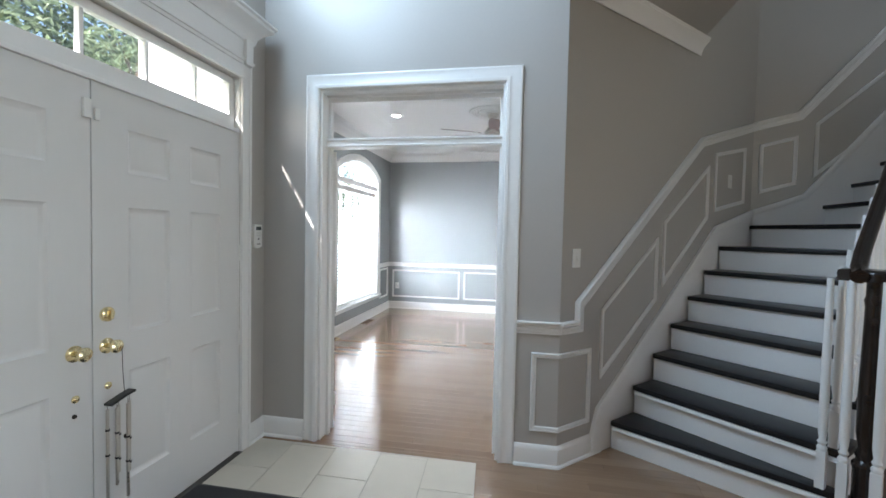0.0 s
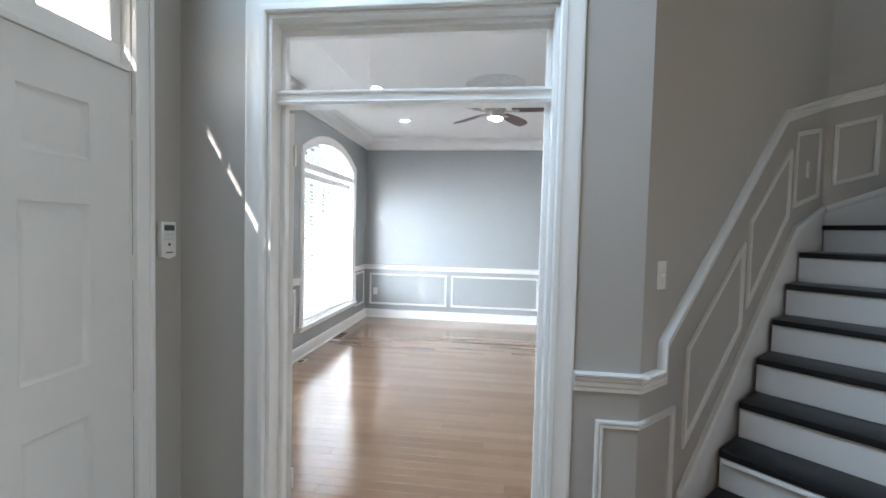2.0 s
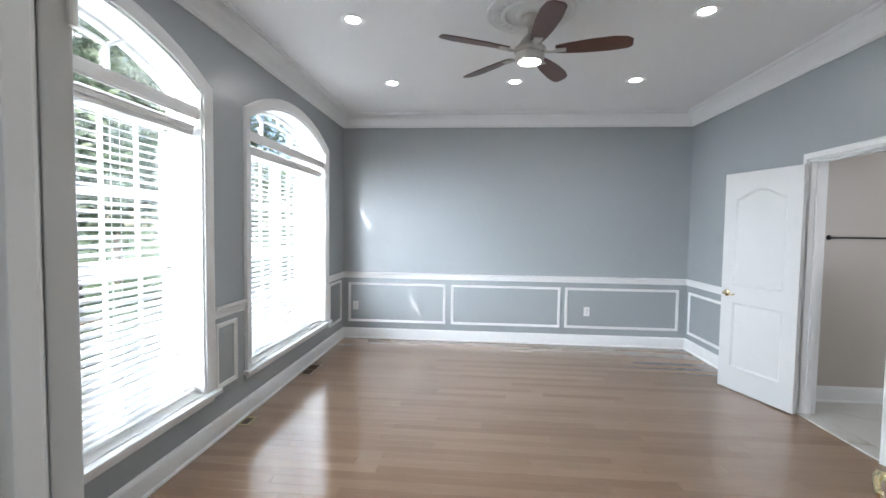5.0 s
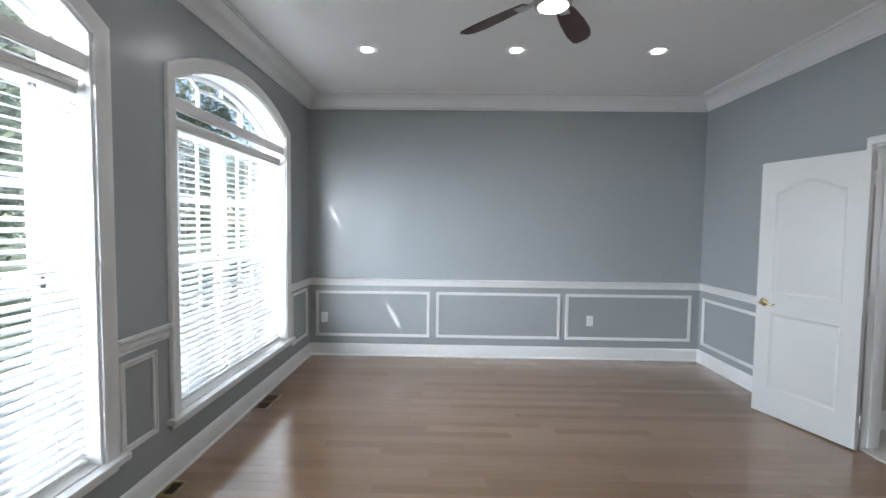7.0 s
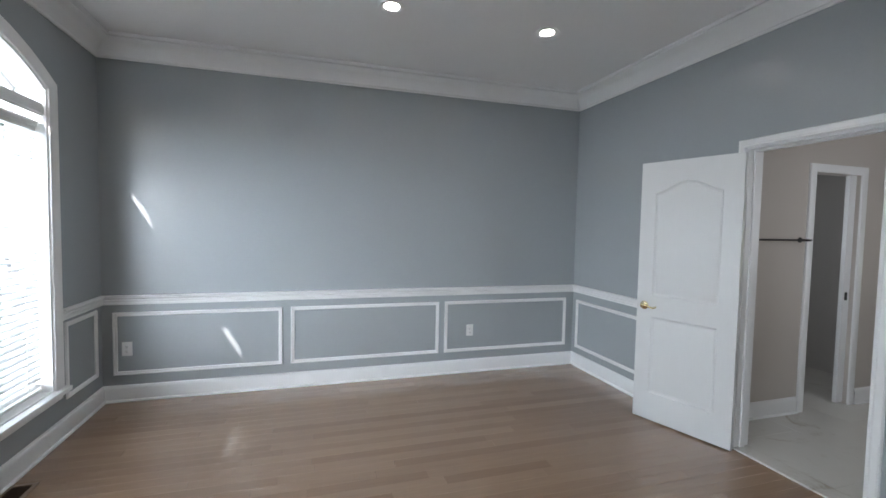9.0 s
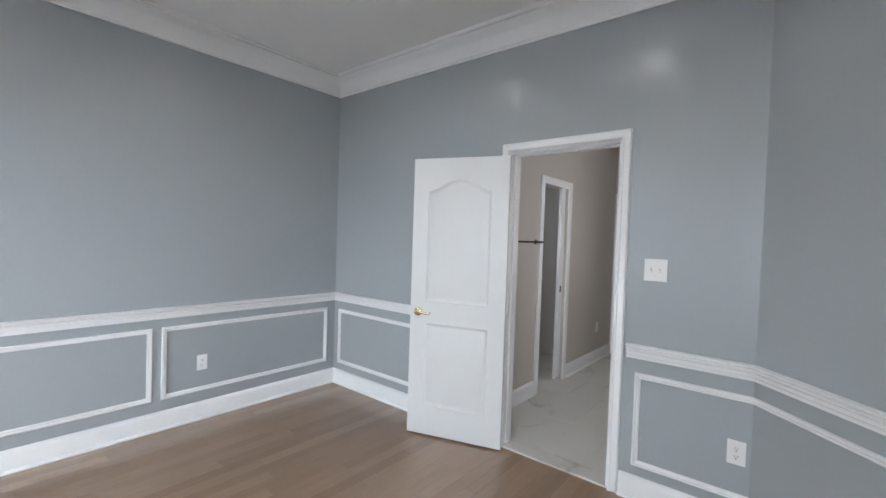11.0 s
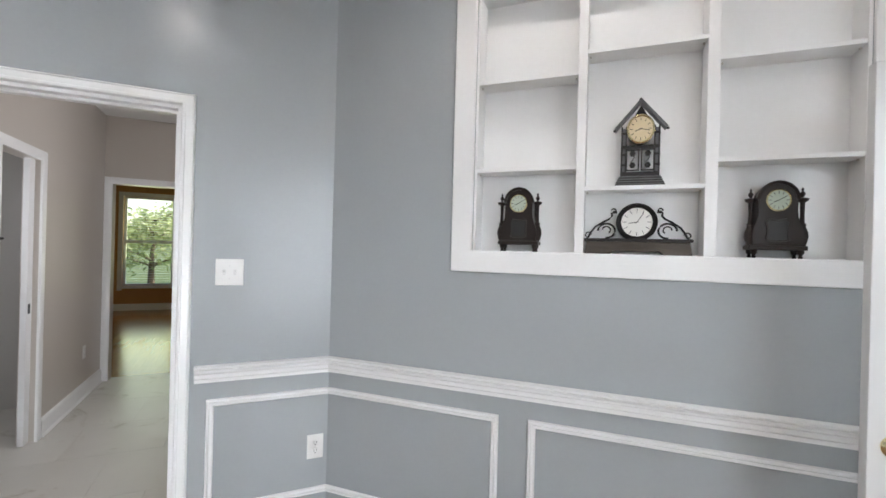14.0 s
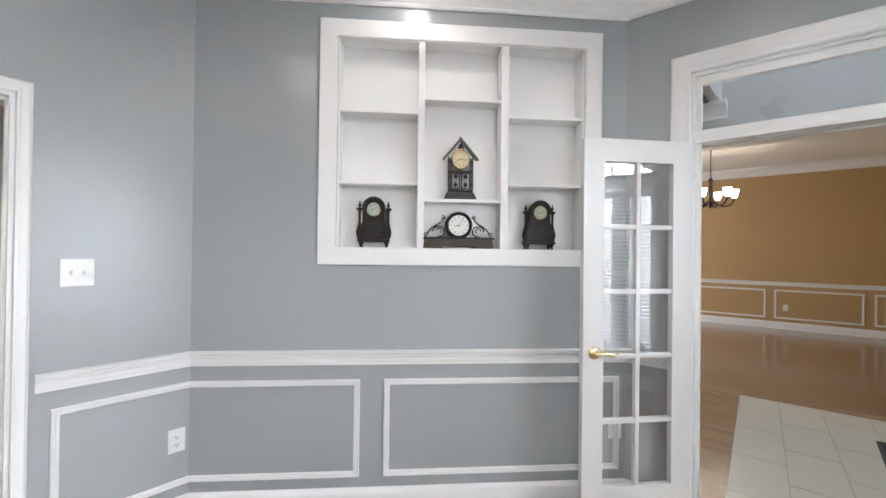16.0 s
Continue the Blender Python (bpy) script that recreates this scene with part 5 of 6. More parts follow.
plate("wall_outlet", pose(XR, 4.70, 0.435, 0, 0, -90), 0.08, 0.122, "white duplex outlet near the wall corner", "outlet", "outlet")
plate("light_switch", pose(XR, 5.113, 1.325, 0, 0, -90), 0.12, 0.125, "white double toggle light switch by the door", "switch", "2")
plate("wall_outlet", pose(0.150, 0.150 + CY, 0.43, 0, 0, 225), 0.08, 0.122, "white duplex outlet behind the glass door", "outlet", "outlet")
plate("light_switch", mS @ pose(stair_u(0.237), 1.318, 0.0, -90, 0, 0), 0.075, 0.12, "white single toggle switch on the stair wall", "switch", "1")
plate("light_switch", mS @ pose(stair_u(1.72), 1.98, 0.0, -90, 0, 0), 0.075, 0.12, "white single switch up the stair wall", "switch", "1")
plate("wall_outlet", pose(-0.384, -5.3, 0.42, 0, 0, 180), 0.075, 0.118, "white outlet on the tan wainscot", "outlet", "outlet")
plate("light_switch", pose(3.15, 7.6, 1.25), 0.12, 0.12, "white switch plate inside the closet", "switch", "2")
plate("wall_outlet", pose(4.55, HY1, 0.42), 0.075, 0.118, "white outlet low on the hall wall", "outlet", "outlet")

therm = thing("wall_intercom", pose(XD, 2.678, 1.412, 0, 0, 90), "white wall keypad with a small grey display", "keypad")
bm = bmesh.new()
slab(bm, [(-0.04, -0.07), (0.0, -0.082), (0.04, -0.07), (0.042, 0.0), (0.04, 0.08), (-0.04, 0.08), (-0.042, 0.0)], [], 0.024, Matrix(((1, 0, 0, 0), (0, 0, -1, -0.026), (0, 1, 0, 0), (0, 0, 0, 1))))
part("body", bm, IVORY, therm, bevel=0.004)
part("display", boxes((-0.028, 0.028, -0.0285, -0.0262, 0.042, 0.066)), LCD, therm)
for i in range(3):
    for j in range(2):
        part("button", boxes((-0.026 + i * 0.019, -0.012 + i * 0.019, -0.0295, -0.026, 0.018 - j * 0.018, 0.030 - j * 0.018)), CORD, therm, bevel=0.001)
bm = bmesh.new()
lathe(bm, [(0.006, 0), (0.006, 0.002), (0, 0.0025)], 12, pose(0, -0.026, -0.018, 90))
part("round_button", bm, SLOT, therm)
part("maker_mark", boxes((-0.02, 0.02, -0.0270, -0.0262, -0.055, -0.050)), SLOT, therm)

# ---- wind chime on the door knob ----
chime = thing("wind_chime", pose(XD + 0.075, 1.615, 0.925, 0, 0, 90), "black metal wind chime hanging from the brass knob", "chime")
bm = bmesh.new()
tube(bm, [(0.0, 0.0, 0.0), (0.004, 0, -0.10), (0.012, 0, -0.205)], 0.0016, 6)
part("hanging_cord", bm, STEEL, chime)
bm = bmesh.new()
sweep(bm, [(-0.068, 0, -0.228), (-0.03, 0, -0.218), (0.01, 0, -0.208), (0.052, 0, -0.202)], (0, -1, 0), [(-0.005, -0.02), (0.005, -0.02), (0.005, 0.02), (-0.005, 0.02)])
part("top_bar", bm, STEEL, chime, "curved black top plate", bevel=0.002)
for k, (x, ln) in enumerate(((-0.060, 0.40), (-0.034, 0.34), (-0.008, 0.30), (0.018, 0.42), (0.044, 0.32))):
    bm = bmesh.new()
    tube(bm, [(x, 0.01 * (-1) ** k, -0.222), (x, 0.01 * (-1) ** k, -0.30)], 0.001, 5)
    part("thread", bm, STEEL, chime)
    bm = bmesh.new()
    tube(bm, [(x, 0.01 * (-1) ** k, -0.25), (x, 0.01 * (-1) ** k, -0.25 - ln)], 0.0065, 10)
    t = part("chime_tube", bm, NICKEL, chime, smooth=0.9)
    for dz in (0.09, 0.2):
        bm = bmesh.new()
        lathe(bm, [(0.0085, -0.004), (0.0085, 0.004)], 10, Matrix.Translation((x, 0.01 * (-1) ** k, -0.25 - dz - 0.02 * k)))
        part("band", bm, STEEL, t)
bm = bmesh.new()
lathe(bm, [(0.0, -0.012), (0.01, -0.006), (0.01, 0.006), (0.0, 0.012)], 12, Matrix.Translation((0.02, 0, -0.40)))
part("clapper", bm, STEEL, chime, smooth=0.9)

# ---- floor registers ----
def register(x, y, rz, label, hl, hw, material, cells):
    root = thing("floor_register", pose(x, y, 0.0, 0, 0, rz), label, "vent")
    bm = bmesh.new()
    pitch = (2 * hl - 0.03) / cells
    wells = [(-hl + 0.015 + pitch * k + 0.006, -hl + 0.015 + pitch * (k + 1) - 0.006) for k in range(cells)]
    slab(bm, rect(-hl, hl, -hw, hw), [rect(a, b, -hw + 0.022, hw - 0.022) for a, b in wells], 0.006, Matrix.Translation((0, 0, 0.0062)))
    part("rim", bm, material, root, bevel=0.002)
    for a, b in wells:
        part("well", boxes((a, b, -hw + 0.022, hw - 0.022, 0.0003, 0.001)), SLOT, root)
        n = int((b - a) / 0.014)
        for k in range(1, n):
            u = a + (b - a) * k / n
            part("louver", boxes((u - 0.002, u + 0.002, -hw + 0.022, hw - 0.022, 0.001, 0.005)), VENTBROWN, root)


register(-2.545, 6.66, 90, "brown wooden floor register below the window", 0.165, 0.07, VENTRIM, 2)
register(-2.56, 5.45, 90, "small brass floor outlet cover below the window pier", 0.075, 0.05, VENTBRASS, 1)

# ---- clocks in the niche ----
def nspot(u, z):
    """Spot on a niche shelf, facing the room."""
    p = mA @ Vector((u, 0, -0.055))
    return pose(p.x, p.y, z, 0, 0, 225)


FRONT = Matrix(((1, 0, 0, 0), (0, 0, -1, 0), (0, 1, 0, 0), (0, 0, 0, 1)))


def dial(root, z, r, y, material, hands_deg, label, marks=12):
    bm = bmesh.new()
    lathe(bm, [(r, 0), (r, 0.004), (0, 0.0045)], 28, pose(0, y, z, 90))
    d = part("dial", bm, material, root, label, smooth=0.6)
    bm = bmesh.new()
    lathe(bm, [(r * 0.98, 0), (r * 1.14, 0.001), (r * 1.16, 0.006), (r * 1.06, 0.010), (r * 0.98, 0.006)], 28, pose(0, y, z, 90), False)
    part("bezel", bm, BRASS if material is not DIALWHITE else CLOCKIRON, d, smooth=0.6)
    bm = bmesh.new()
    for k in range(marks):
        a = 2 * math.pi * k / marks
        box(bm, -0.0011, 0.0011, -0.0006, 0.0006, -r * 0.12, r * 0.12, pose(0, y - 0.0052, z) @ Matrix.Rotation(a, 4, "Y") @ Matrix.Translation((0, 0, r * 0.78)))
    part("hour_marks", bm, SLOT, d)
    for a, ln, wd in ((hands_deg[0], 0.5, 0.0030), (hands_deg[1], 0.74, 0.0022)):
        bm = boxes((-wd / 2, wd / 2, -0.0006, 0.0006, -r * 0.12, r * ln))
        h = part("pointer", bm, SLOT, d)
        h.matrix_basis = pose(0, y - 0.0062, z) @ Matrix.Rotation(radians(a), 4, "Y")
    return d


def mantel_clock(u, label):
    c = thing("mantel_clock", nspot(u, NIZ0 + 0.012) @ Matrix.Diagonal((0.95, 1, 1, 1)), label, "clock", "carved mantel clocks")
    half = [(0.078, 0.042), (0.082, 0.060), (0.086, 0.080), (0.082, 0.105), (0.072, 0.130), (0.066, 0.150), (0.064, 0.175), (0.064, 0.215)]
    top = [(0.064 * math.cos(math.pi * k / 12), 0.215 + 0.064 * math.sin(math.pi * k / 12)) for k in range(1, 12)]
    out = half + top + [(-x, z) for x, z in reversed(half)]
    bm = bmesh.new()
    slab(bm, out, [], 0.066, FRONT @ Matrix.Translation((0, 0, 0.033)))
    part("case", bm, CLOCKWOOD, c, "carved dark mahogany case", bevel=0.004)
    part("plinth", boxes((-0.094, 0.094, -0.042, 0.042, 0.030, 0.046), (-0.088, 0.088, -0.039, 0.039, 0.046, 0.052)), CLOCKWOOD, c, bevel=0.003)
    part("rear_board", boxes((-0.074, 0.074, 0.034, 0.042, 0.046, 0.22)), CLOCKWOOD, c, bevel=0.003)
    for x, y in ((-0.075, -0.028), (0.075, -0.028), (-0.075, 0.028), (0.075, 0.028)):
        bm = bmesh.new()
        lathe(bm, [(0.006, 0), (0.009, 0.004), (0.005, 0.010), (0.011, 0.018), (0.012, 0.031)], 10, Matrix.Translation((x, y, 0)))
        part("foot", bm, CLOCKWOOD, c, smooth=0.8)
    for x in (-0.084, 0.084):
        bm = bmesh.new()
        lathe(bm, [(0.010, 0.046), (0.016, 0.058), (0.021, 0.080), (0.019, 0.098), (0.011, 0.118), (0.014, 0.124), (0.008, 0.132), (0.007, 0.165), (0.008, 0.205), (0.019, 0.212), (0.021, 0.220), (0.012, 0.223)], 12, Matrix.Translation((x, -0.01, 0)))
        part("column", bm, CLOCKWOOD, c, smooth=0.8)
        bm = bmesh.new()
        lathe(bm, [(0.010, 0.218), (0.004, 0.225), (0.009, 0.235), (0.009, 0.240), (0.003, 0.248), (0.005, 0.254), (0.0, 0.262)], 12, Matrix.Translation((x, -0.01, 0)))
        part("finial", bm, CLOCKWOOD, c, smooth=0.8)
    bm = bmesh.new()
    arc = [(0.064 * math.cos(math.pi * k / 14), -0.033, 0.215 + 0.064 * math.sin(math.pi * k / 14)) for k in range(15)]
    sweep(bm, arc, (0, -1, 0), [(-0.006, -0.002), (0.006, -0.002), (0.006, 0.006), (0, 0.009), (-0.006, 0.006)])
    part("arch_mould", bm, CLOCKWOOD, c, smooth=0.8)
    win = [(-0.036, 0.070), (-0.020, 0.064), (0.020, 0.064), (0.036, 0.070), (0.032, 0.10), (0.038, 0.132), (0.026, 0.142), (0.0, 0.135), (-0.026, 0.142), (-0.038, 0.132), (-0.032, 0.10)]
    bm = bmesh.new()
    slab(bm, win, [], 0.003, FRONT @ Matrix.Translation((0, 0, 0.0365)))
    part("carved_window", bm, CLOCKGLASS, c, "dark glass pendulum window")
    bm = bmesh.new()
    sweep(bm, [(x, -0.034, z) for x, z in win], (0, -1, 0), [(-0.004, 0), (0.004, 0), (0.003, 0.005), (-0.003, 0.005)], True)
    part("window_mould", bm, CLOCKWOOD, c, smooth=0.8)
    dial(c, 0.213, 0.036, -0.033, DIALGREEN, (-115, 60), "pale green round dial")
    return c


mantel_clock(1.458, "dark carved wooden mantel clock with pale green dial")
mantel_clock(0.504, "dark carved wooden mantel clock beside the glass door")

house = thing("house_clock", nspot(0.970, 1.738) @ Matrix.Diagonal((0.93, 0.72, 1.06, 1)), "black iron house-shaped clock with a cream dial", "clock")
for k, (hx, hy) in enumerate(((0.100, 0.046), (0.096, 0.043), (0.091, 0.040), (0.086, 0.037))):
    part("base_step", boxes((-hx, hx, -hy, hy, k * 0.0095, k * 0.0095 + 0.0065)), CLOCKIRON, house, bevel=0.0015)
    part("base_inlay", boxes((-hx + 0.003, hx - 0.003, -hy + 0.002, hy - 0.002, k * 0.0095 + 0.0064, k * 0.0095 + 0.0096)), CLOCKPEWTER, house)
for x in (-0.066, 0.066):
    part("side_panel", boxes((x - 0.006, x + 0.006, -0.022, 0.03, 0.038, 0.225)), CLOCKPEWTER, house, "worn grey metal side panel")
    for dx in (-0.009, 0.009):
        bm = bmesh.new()
        tube(bm, [(x + dx, -0.026, 0.038), (x + dx, -0.026, 0.232)], 0.0034, 8)
        part("rod", bm, CLOCKIRON, house)
    for z in (0.078, 0.118, 0.2):
        part("clasp", boxes((x - 0.013, x + 0.013, -0.031, -0.021, z, z + 0.008)), CLOCKIRON, house)
part("cross_bar", boxes((-0.072, 0.072, -0.032, 0.03, 0.040, 0.056)), CLOCKIRON, house, bevel=0.002)
part("cross_bar", boxes((-0.072, 0.072, -0.032, 0.03, 0.145, 0.158)), CLOCKIRON, house, bevel=0.002)
for x0, x1 in ((-0.058, -0.003), (0.003, 0.058)):
    d = part("door_leaf", boxes((x0, x0 + 0.006, -0.034, -0.028, 0.058, 0.145), (x1 - 0.006, x1, -0.034, -0.028, 0.058, 0.145), (x0, x1, -0.034, -0.028, 0.058, 0.064), (x0, x1, -0.034, -0.028, 0.139, 0.145)), CLOCKIRON, house)
    for z in (0.080, 0.125):
        bm = bmesh.new()
        for k in range(6):
            a = k * math.pi / 3
            lathe(bm, [(0.0, 0), (0.0062, 0.001), (0.005, 0.004), (0.0, 0.005)], 8, pose((x0 + x1) / 2 + 0.0065 * math.cos(a), -0.034, z + 0.0065 * math.sin(a), 90))
        part("rosette", bm, CLOCKIRON, d)
    bm = bmesh.new()
    tube(bm, [((x0 + x1) / 2 - 0.008, -0.031, 0.092), ((x0 + x1) / 2, -0.031, 0.1), ((x0 + x1) / 2 + 0.008, -0.031, 0.112)], 0.0018, 6)
    part("vine", bm, CLOCKIRON, d)
bm = bmesh.new()
lathe(bm, [(0.050, -0.020), (0.056, -0.018), (0.056, 0.018), (0.050, 0.020), (0.0, 0.020)], 30, pose(0, -0.004, 0.220, 90))
part("drum", bm, CLOCKIRON, house, smooth=0.6)
bm = bmesh.new()
slab(bm, [(-0.024, 0.274), (0.024, 0.274), (0.0, 0.312)], [], 0.01, FRONT @ Matrix.Translation((0, 0, 0.03)))
part("gable", bm, CLOCKIRON, house)
for s in (-1, 1):
    bm = bmesh.new()
    sweep(bm, [(0.0, -0.040, 0.330), (s * 0.104, -0.040, 0.222)], (0, -1, 0), [(-0.005, -0.070), (0.005, -0.070), (0.005, 0.0), (-0.005, 0.0)])
    part("roof_slope", bm, CLOCKPEWTER, house)
    bm = bmesh.new()
    lathe(bm, [(0.0, -0.006), (0.006, -0.003), (0.006, 0.003), (0.0, 0.006)], 10, Matrix.Translation((s * 0.106, -0.036, 0.216)))
    part("eave_knob", bm, CLOCKIRON, house, smooth=0.9)
bm = bmesh.new()
lathe(bm, [(0.006, 0.326), (0.004, 0.334), (0.009, 0.340), (0.0, 0.348)], 10)
part("finial", bm, CLOCKIRON, house, smooth=0.8)
dial(house, 0.220, 0.049, -0.0245, DIALCREAM, (-110, 100), "cream dial with dark numerals")

scroll = thing("scroll_clock", nspot(0.976, NIZ0 + 0.012), "bronze mantel clock with iron scrolls and white dial", "clock")
out = [(-0.195, 0.012), (-0.085, 0.012), (-0.07, 0.004), (0.07, 0.004), (0.085, 0.012), (0.195, 0.012), (0.19, 0.066), (-0.19, 0.066)]
bm = bmesh.new()
slab(bm, [(-0.2, 0), (-0.1, 0), (-0.085, 0.012), (0.085, 0.012), (0.1, 0), (0.2, 0), (0.192, 0.052), (-0.192, 0.052)], [], 0.075, FRONT @ Matrix.Translation((0, 0, 0.038)))
part("base", bm, CLOCKBRONZE, scroll, "weathered bronze base", bevel=0.003)
part("base_top", boxes((-0.202, 0.202, -0.044, 0.042, 0.052, 0.064)), CLOCKIRON, scroll, bevel=0.003)
bm = bmesh.new()
lathe(bm, [(0.074, -0.026), (0.078, -0.018), (0.078, 0.018), (0.070, 0.026), (0.060, 0.022), (0.058, 0.016), (0.0, 0.016)], 36, pose(0, 0, 0.132, 90))
part("drum", bm, CLOCKIRON, scroll, "blackened round clock drum", smooth=0.6)
for s in (-1, 1):
    bm = bmesh.new()
    big = [(s * (0.115 + 0.034 * math.cos(t)), -0.004, 0.097 + 0.030 * math.sin(t)) for t in (k * 0.4 for k in range(0, 13))]
    tube(bm, big, 0.0042, 7)
    part("scroll", bm, CLOCKIRON, scroll, smooth=0.9)
    bm = bmesh.new()
    arm = [(s * 0.076, -0.004, 0.172), (s * 0.088, -0.004, 0.178), (s * 0.096, -0.004, 0.170), (s * 0.094, -0.004, 0.158), (s * 0.105, -0.004, 0.146), (s * 0.13, -0.004, 0.132), (s * 0.16, -0.004, 0.112), (s * 0.178, -0.004, 0.088), (s * 0.186, -0.004, 0.07), (s * 0.194, -0.004, 0.068)]
    tube(bm, arm, 0.0042, 7)
    part("scroll", bm, CLOCKIRON, scroll, smooth=0.9)
    bm = bmesh.new()
    inner = [(s * (0.115 + 0.016 * math.cos(t)), -0.004, 0.100 + 0.015 * math.sin(t)) for t in (k * 0.45 for k in range(0, 10))]
    tube(bm, inner, 0.0032, 6)
    part("scroll", bm, CLOCKIRON, scroll, smooth=0.9)
    bm = bmesh.new()
    tube(bm, [(s * (0.186 + 0.012 * math.cos(t)), -0.004, 0.079 + 0.011 * math.sin(t)) for t in (-1.4 + k * 0.5 for k in range(10))], 0.003, 6)
    part("scroll", bm, CLOCKIRON, scroll, smooth=0.9)
    bm = bmesh.new()
    tube(bm, [(s * (0.088 + 0.009 * math.cos(t)), -0.004, 0.180 + 0.009 * math.sin(t)) for t in (k * 0.55 for k in range(10))], 0.003, 6)
    part("scroll", bm, CLOCKIRON, scroll, smooth=0.9)
dial(scroll, 0.132, 0.060, -0.017, DIALWHITE, (-100, 35), "white dial with black pointers")

# ---- hall fittings ----
tb = thing("towel_bar", pose(2.56, HY1, 1.455), "dark metal towel bar on the hall wall", "towel bar")
bm = bmesh.new()
tube(bm, [(-0.36, -0.06, 0), (0.33, -0.06, 0)], 0.008, 10)
part("bar", bm, STEEL, tb, smooth=0.9)
for x in (-0.33, 0.29):
    bm = bmesh.new()
    lathe(bm, [(0.022, 0), (0.022, 0.006), (0.010, 0.012), (0.010, 0.068)], 14, pose(x, 0, 0, 90))
    part("bracket", bm, STEEL, tb, smooth=0.7)
pd = thing("pocket_door", pose(3.47, HY1 + 0.03, 0.0), "white pocket door partly slid out of the jamb", "door")
part("leaf", boxes((0.0, 0.08, 0.0, 0.035, 0.01, 2.02)), DOORWHITE, pd, bevel=0.002)
part("pull", boxes((0.018, 0.05, -0.003, 0.0, 0.93, 1.0)), STEEL, pd, "dark recessed pull", bevel=0.001)

# ---- window of the far room ----
far = struct(new("window_far"), "white double-hung double window of the far room", "window")
for y0, y1 in ((6.50, 7.42), (5.55, 6.47)):
    for z0, z1, dx in ((0.50, 1.47, 0.0), (1.43, 2.40, 0.03)):
        bm = boxes((FX + 0.05 + dx, FX + 0.09 + dx, y0, y0 + 0.05, z0, z1), (FX + 0.05 + dx, FX + 0.09 + dx, y1 - 0.05, y1, z0, z1), (FX + 0.05 + dx, FX + 0.09 + dx, y0 + 0.05, y1 - 0.05, z0, z0 + 0.05), (FX + 0.05 + dx, FX + 0.09 + dx, y0 + 0.05, y1 - 0.05, z1 - 0.05, z1))
        part("sash", bm, WHITE, far)
        p = part("pane", boxes((FX + 0.068 + dx, FX + 0.072 + dx, y0 + 0.05, y1 - 0.05, z0 + 0.05, z1 - 0.05)), GLASS, far)
        p.visible_shadow = False
part("mullion", boxes((FX + 0.02, FX + 0.13, 6.47, 6.50, 0.50, 2.40)), WHITE, far)
part("casing", boxes((FX - 0.02, FX - 0.001, 5.47, 5.55, 0.42, 2.48), (FX - 0.02, FX - 0.001, 7.42, 7.50, 0.42, 2.48), (FX - 0.02, FX - 0.001, 5.55, 7.42, 2.40, 2.48), (FX - 0.04, FX - 0.001, 5.55, 7.42, 0.46, 0.50)), WHITE, far)
fb = thing("window_blind", pose(FX + 0.02, 6.485, 0), "white blind raised in the far window, slats open", "blind", "blinds of the far window")
part("headrail", boxes((-0.02, 0.02, -0.92, 0.92, 2.35, 2.395)), IVORY, fb)
sl = part("slat", boxes((-0.022, 0.022, -0.92, 0.92, -0.0012, 0.0012)), SLAT, fb)
for k in range(34):
    ob = sl if k == 0 else new("slat", sl.data)
    ob.parent = fb
    ob.matrix_basis = pose(0, 0, 0.56 + k * 0.053, 0, 3, 0)

# ---- dining room chandelier, doormat, ceiling vent ----
ch = thing("chandelier", pose(0.53, -2.8, 3.22), "dark bronze chandelier with lit glass shades", "chandelier")
bm = bmesh.new()
lathe(bm, [(0.065, 0), (0.06, -0.02), (0.02, -0.035), (0.008, -0.04), (0.008, -0.5), (0.028, -0.52), (0.045, -0.55), (0.028, -0.58), (0.030, -0.82), (0.040, -0.86), (0.055, -0.90), (0.02, -0.96), (0.012, -1.0), (0.0, -1.01)], 16)
part("stem", bm, IRON, ch, smooth=0.7)
for k in range(6):
    a = math.radians(20 + 60 * k)
    ca, sa = math.cos(a), math.sin(a)
    bm = bmesh.new()
    tube(bm, [(ca * r, sa * r, z) for r, z in ((0.03, -0.88), (0.10, -0.95), (0.20, -0.98), (0.29, -0.95), (0.335, -0.88), (0.34, -0.84))], 0.013, 7)
    arm = part("arm", bm, IRON, ch, smooth=0.9)
    bm = bmesh.new()
    lathe(bm, [(0.028, -0.84), (0.044, -0.81), (0.052, -0.77), (0.066, -0.71), (0.062, -0.71), (0.02, -0.80)], 16, Matrix.Translation((ca * 0.34, sa * 0.34, 0)))
    part("shade", bm, SHADEGLOW, arm, "lit frosted glass shade", smooth=0.8)
bm = bmesh.new()
lathe(bm, [(0.22, 0), (0.215, -0.01), (0.17, -0.018), (0.0, -0.018)], 32)
rose2 = tagged(place(finish(bm, "ceiling_medallion", PLASTER, smooth=0.6), pose(0.53, -2.8, 3.2199)), "white plaster ceiling medallion over the chandelier", "medallion")
matt = thing("doormat", pose(-1.50, 1.46, 0.001), "black rectangular doormat inside the front doors", "doormat")
bm = bmesh.new()
slab(bm, rect(-0.36, 0.36, -0.66, 0.66), [], 0.014, Matrix.Translation((0, 0, 0.0165)))
part("mat_body", bm, MAT_BLACK, matt, bevel=0.004)
bm = bmesh.new()
sweep(bm, [(x, y, 0.0) for x, y in rect(-0.385, 0.385, -0.685, 0.685)], (0, 0, 1), [(0, 0.001), (0.024, 0.001), (0.024, 0.013), (0.004, 0.008)], True)
part("border", bm, SLOT, matt)
vent = thing("ceiling_vent", pose(0.19, 0.42, 3.06), "dark metal air vent in the landing underside", "vent")
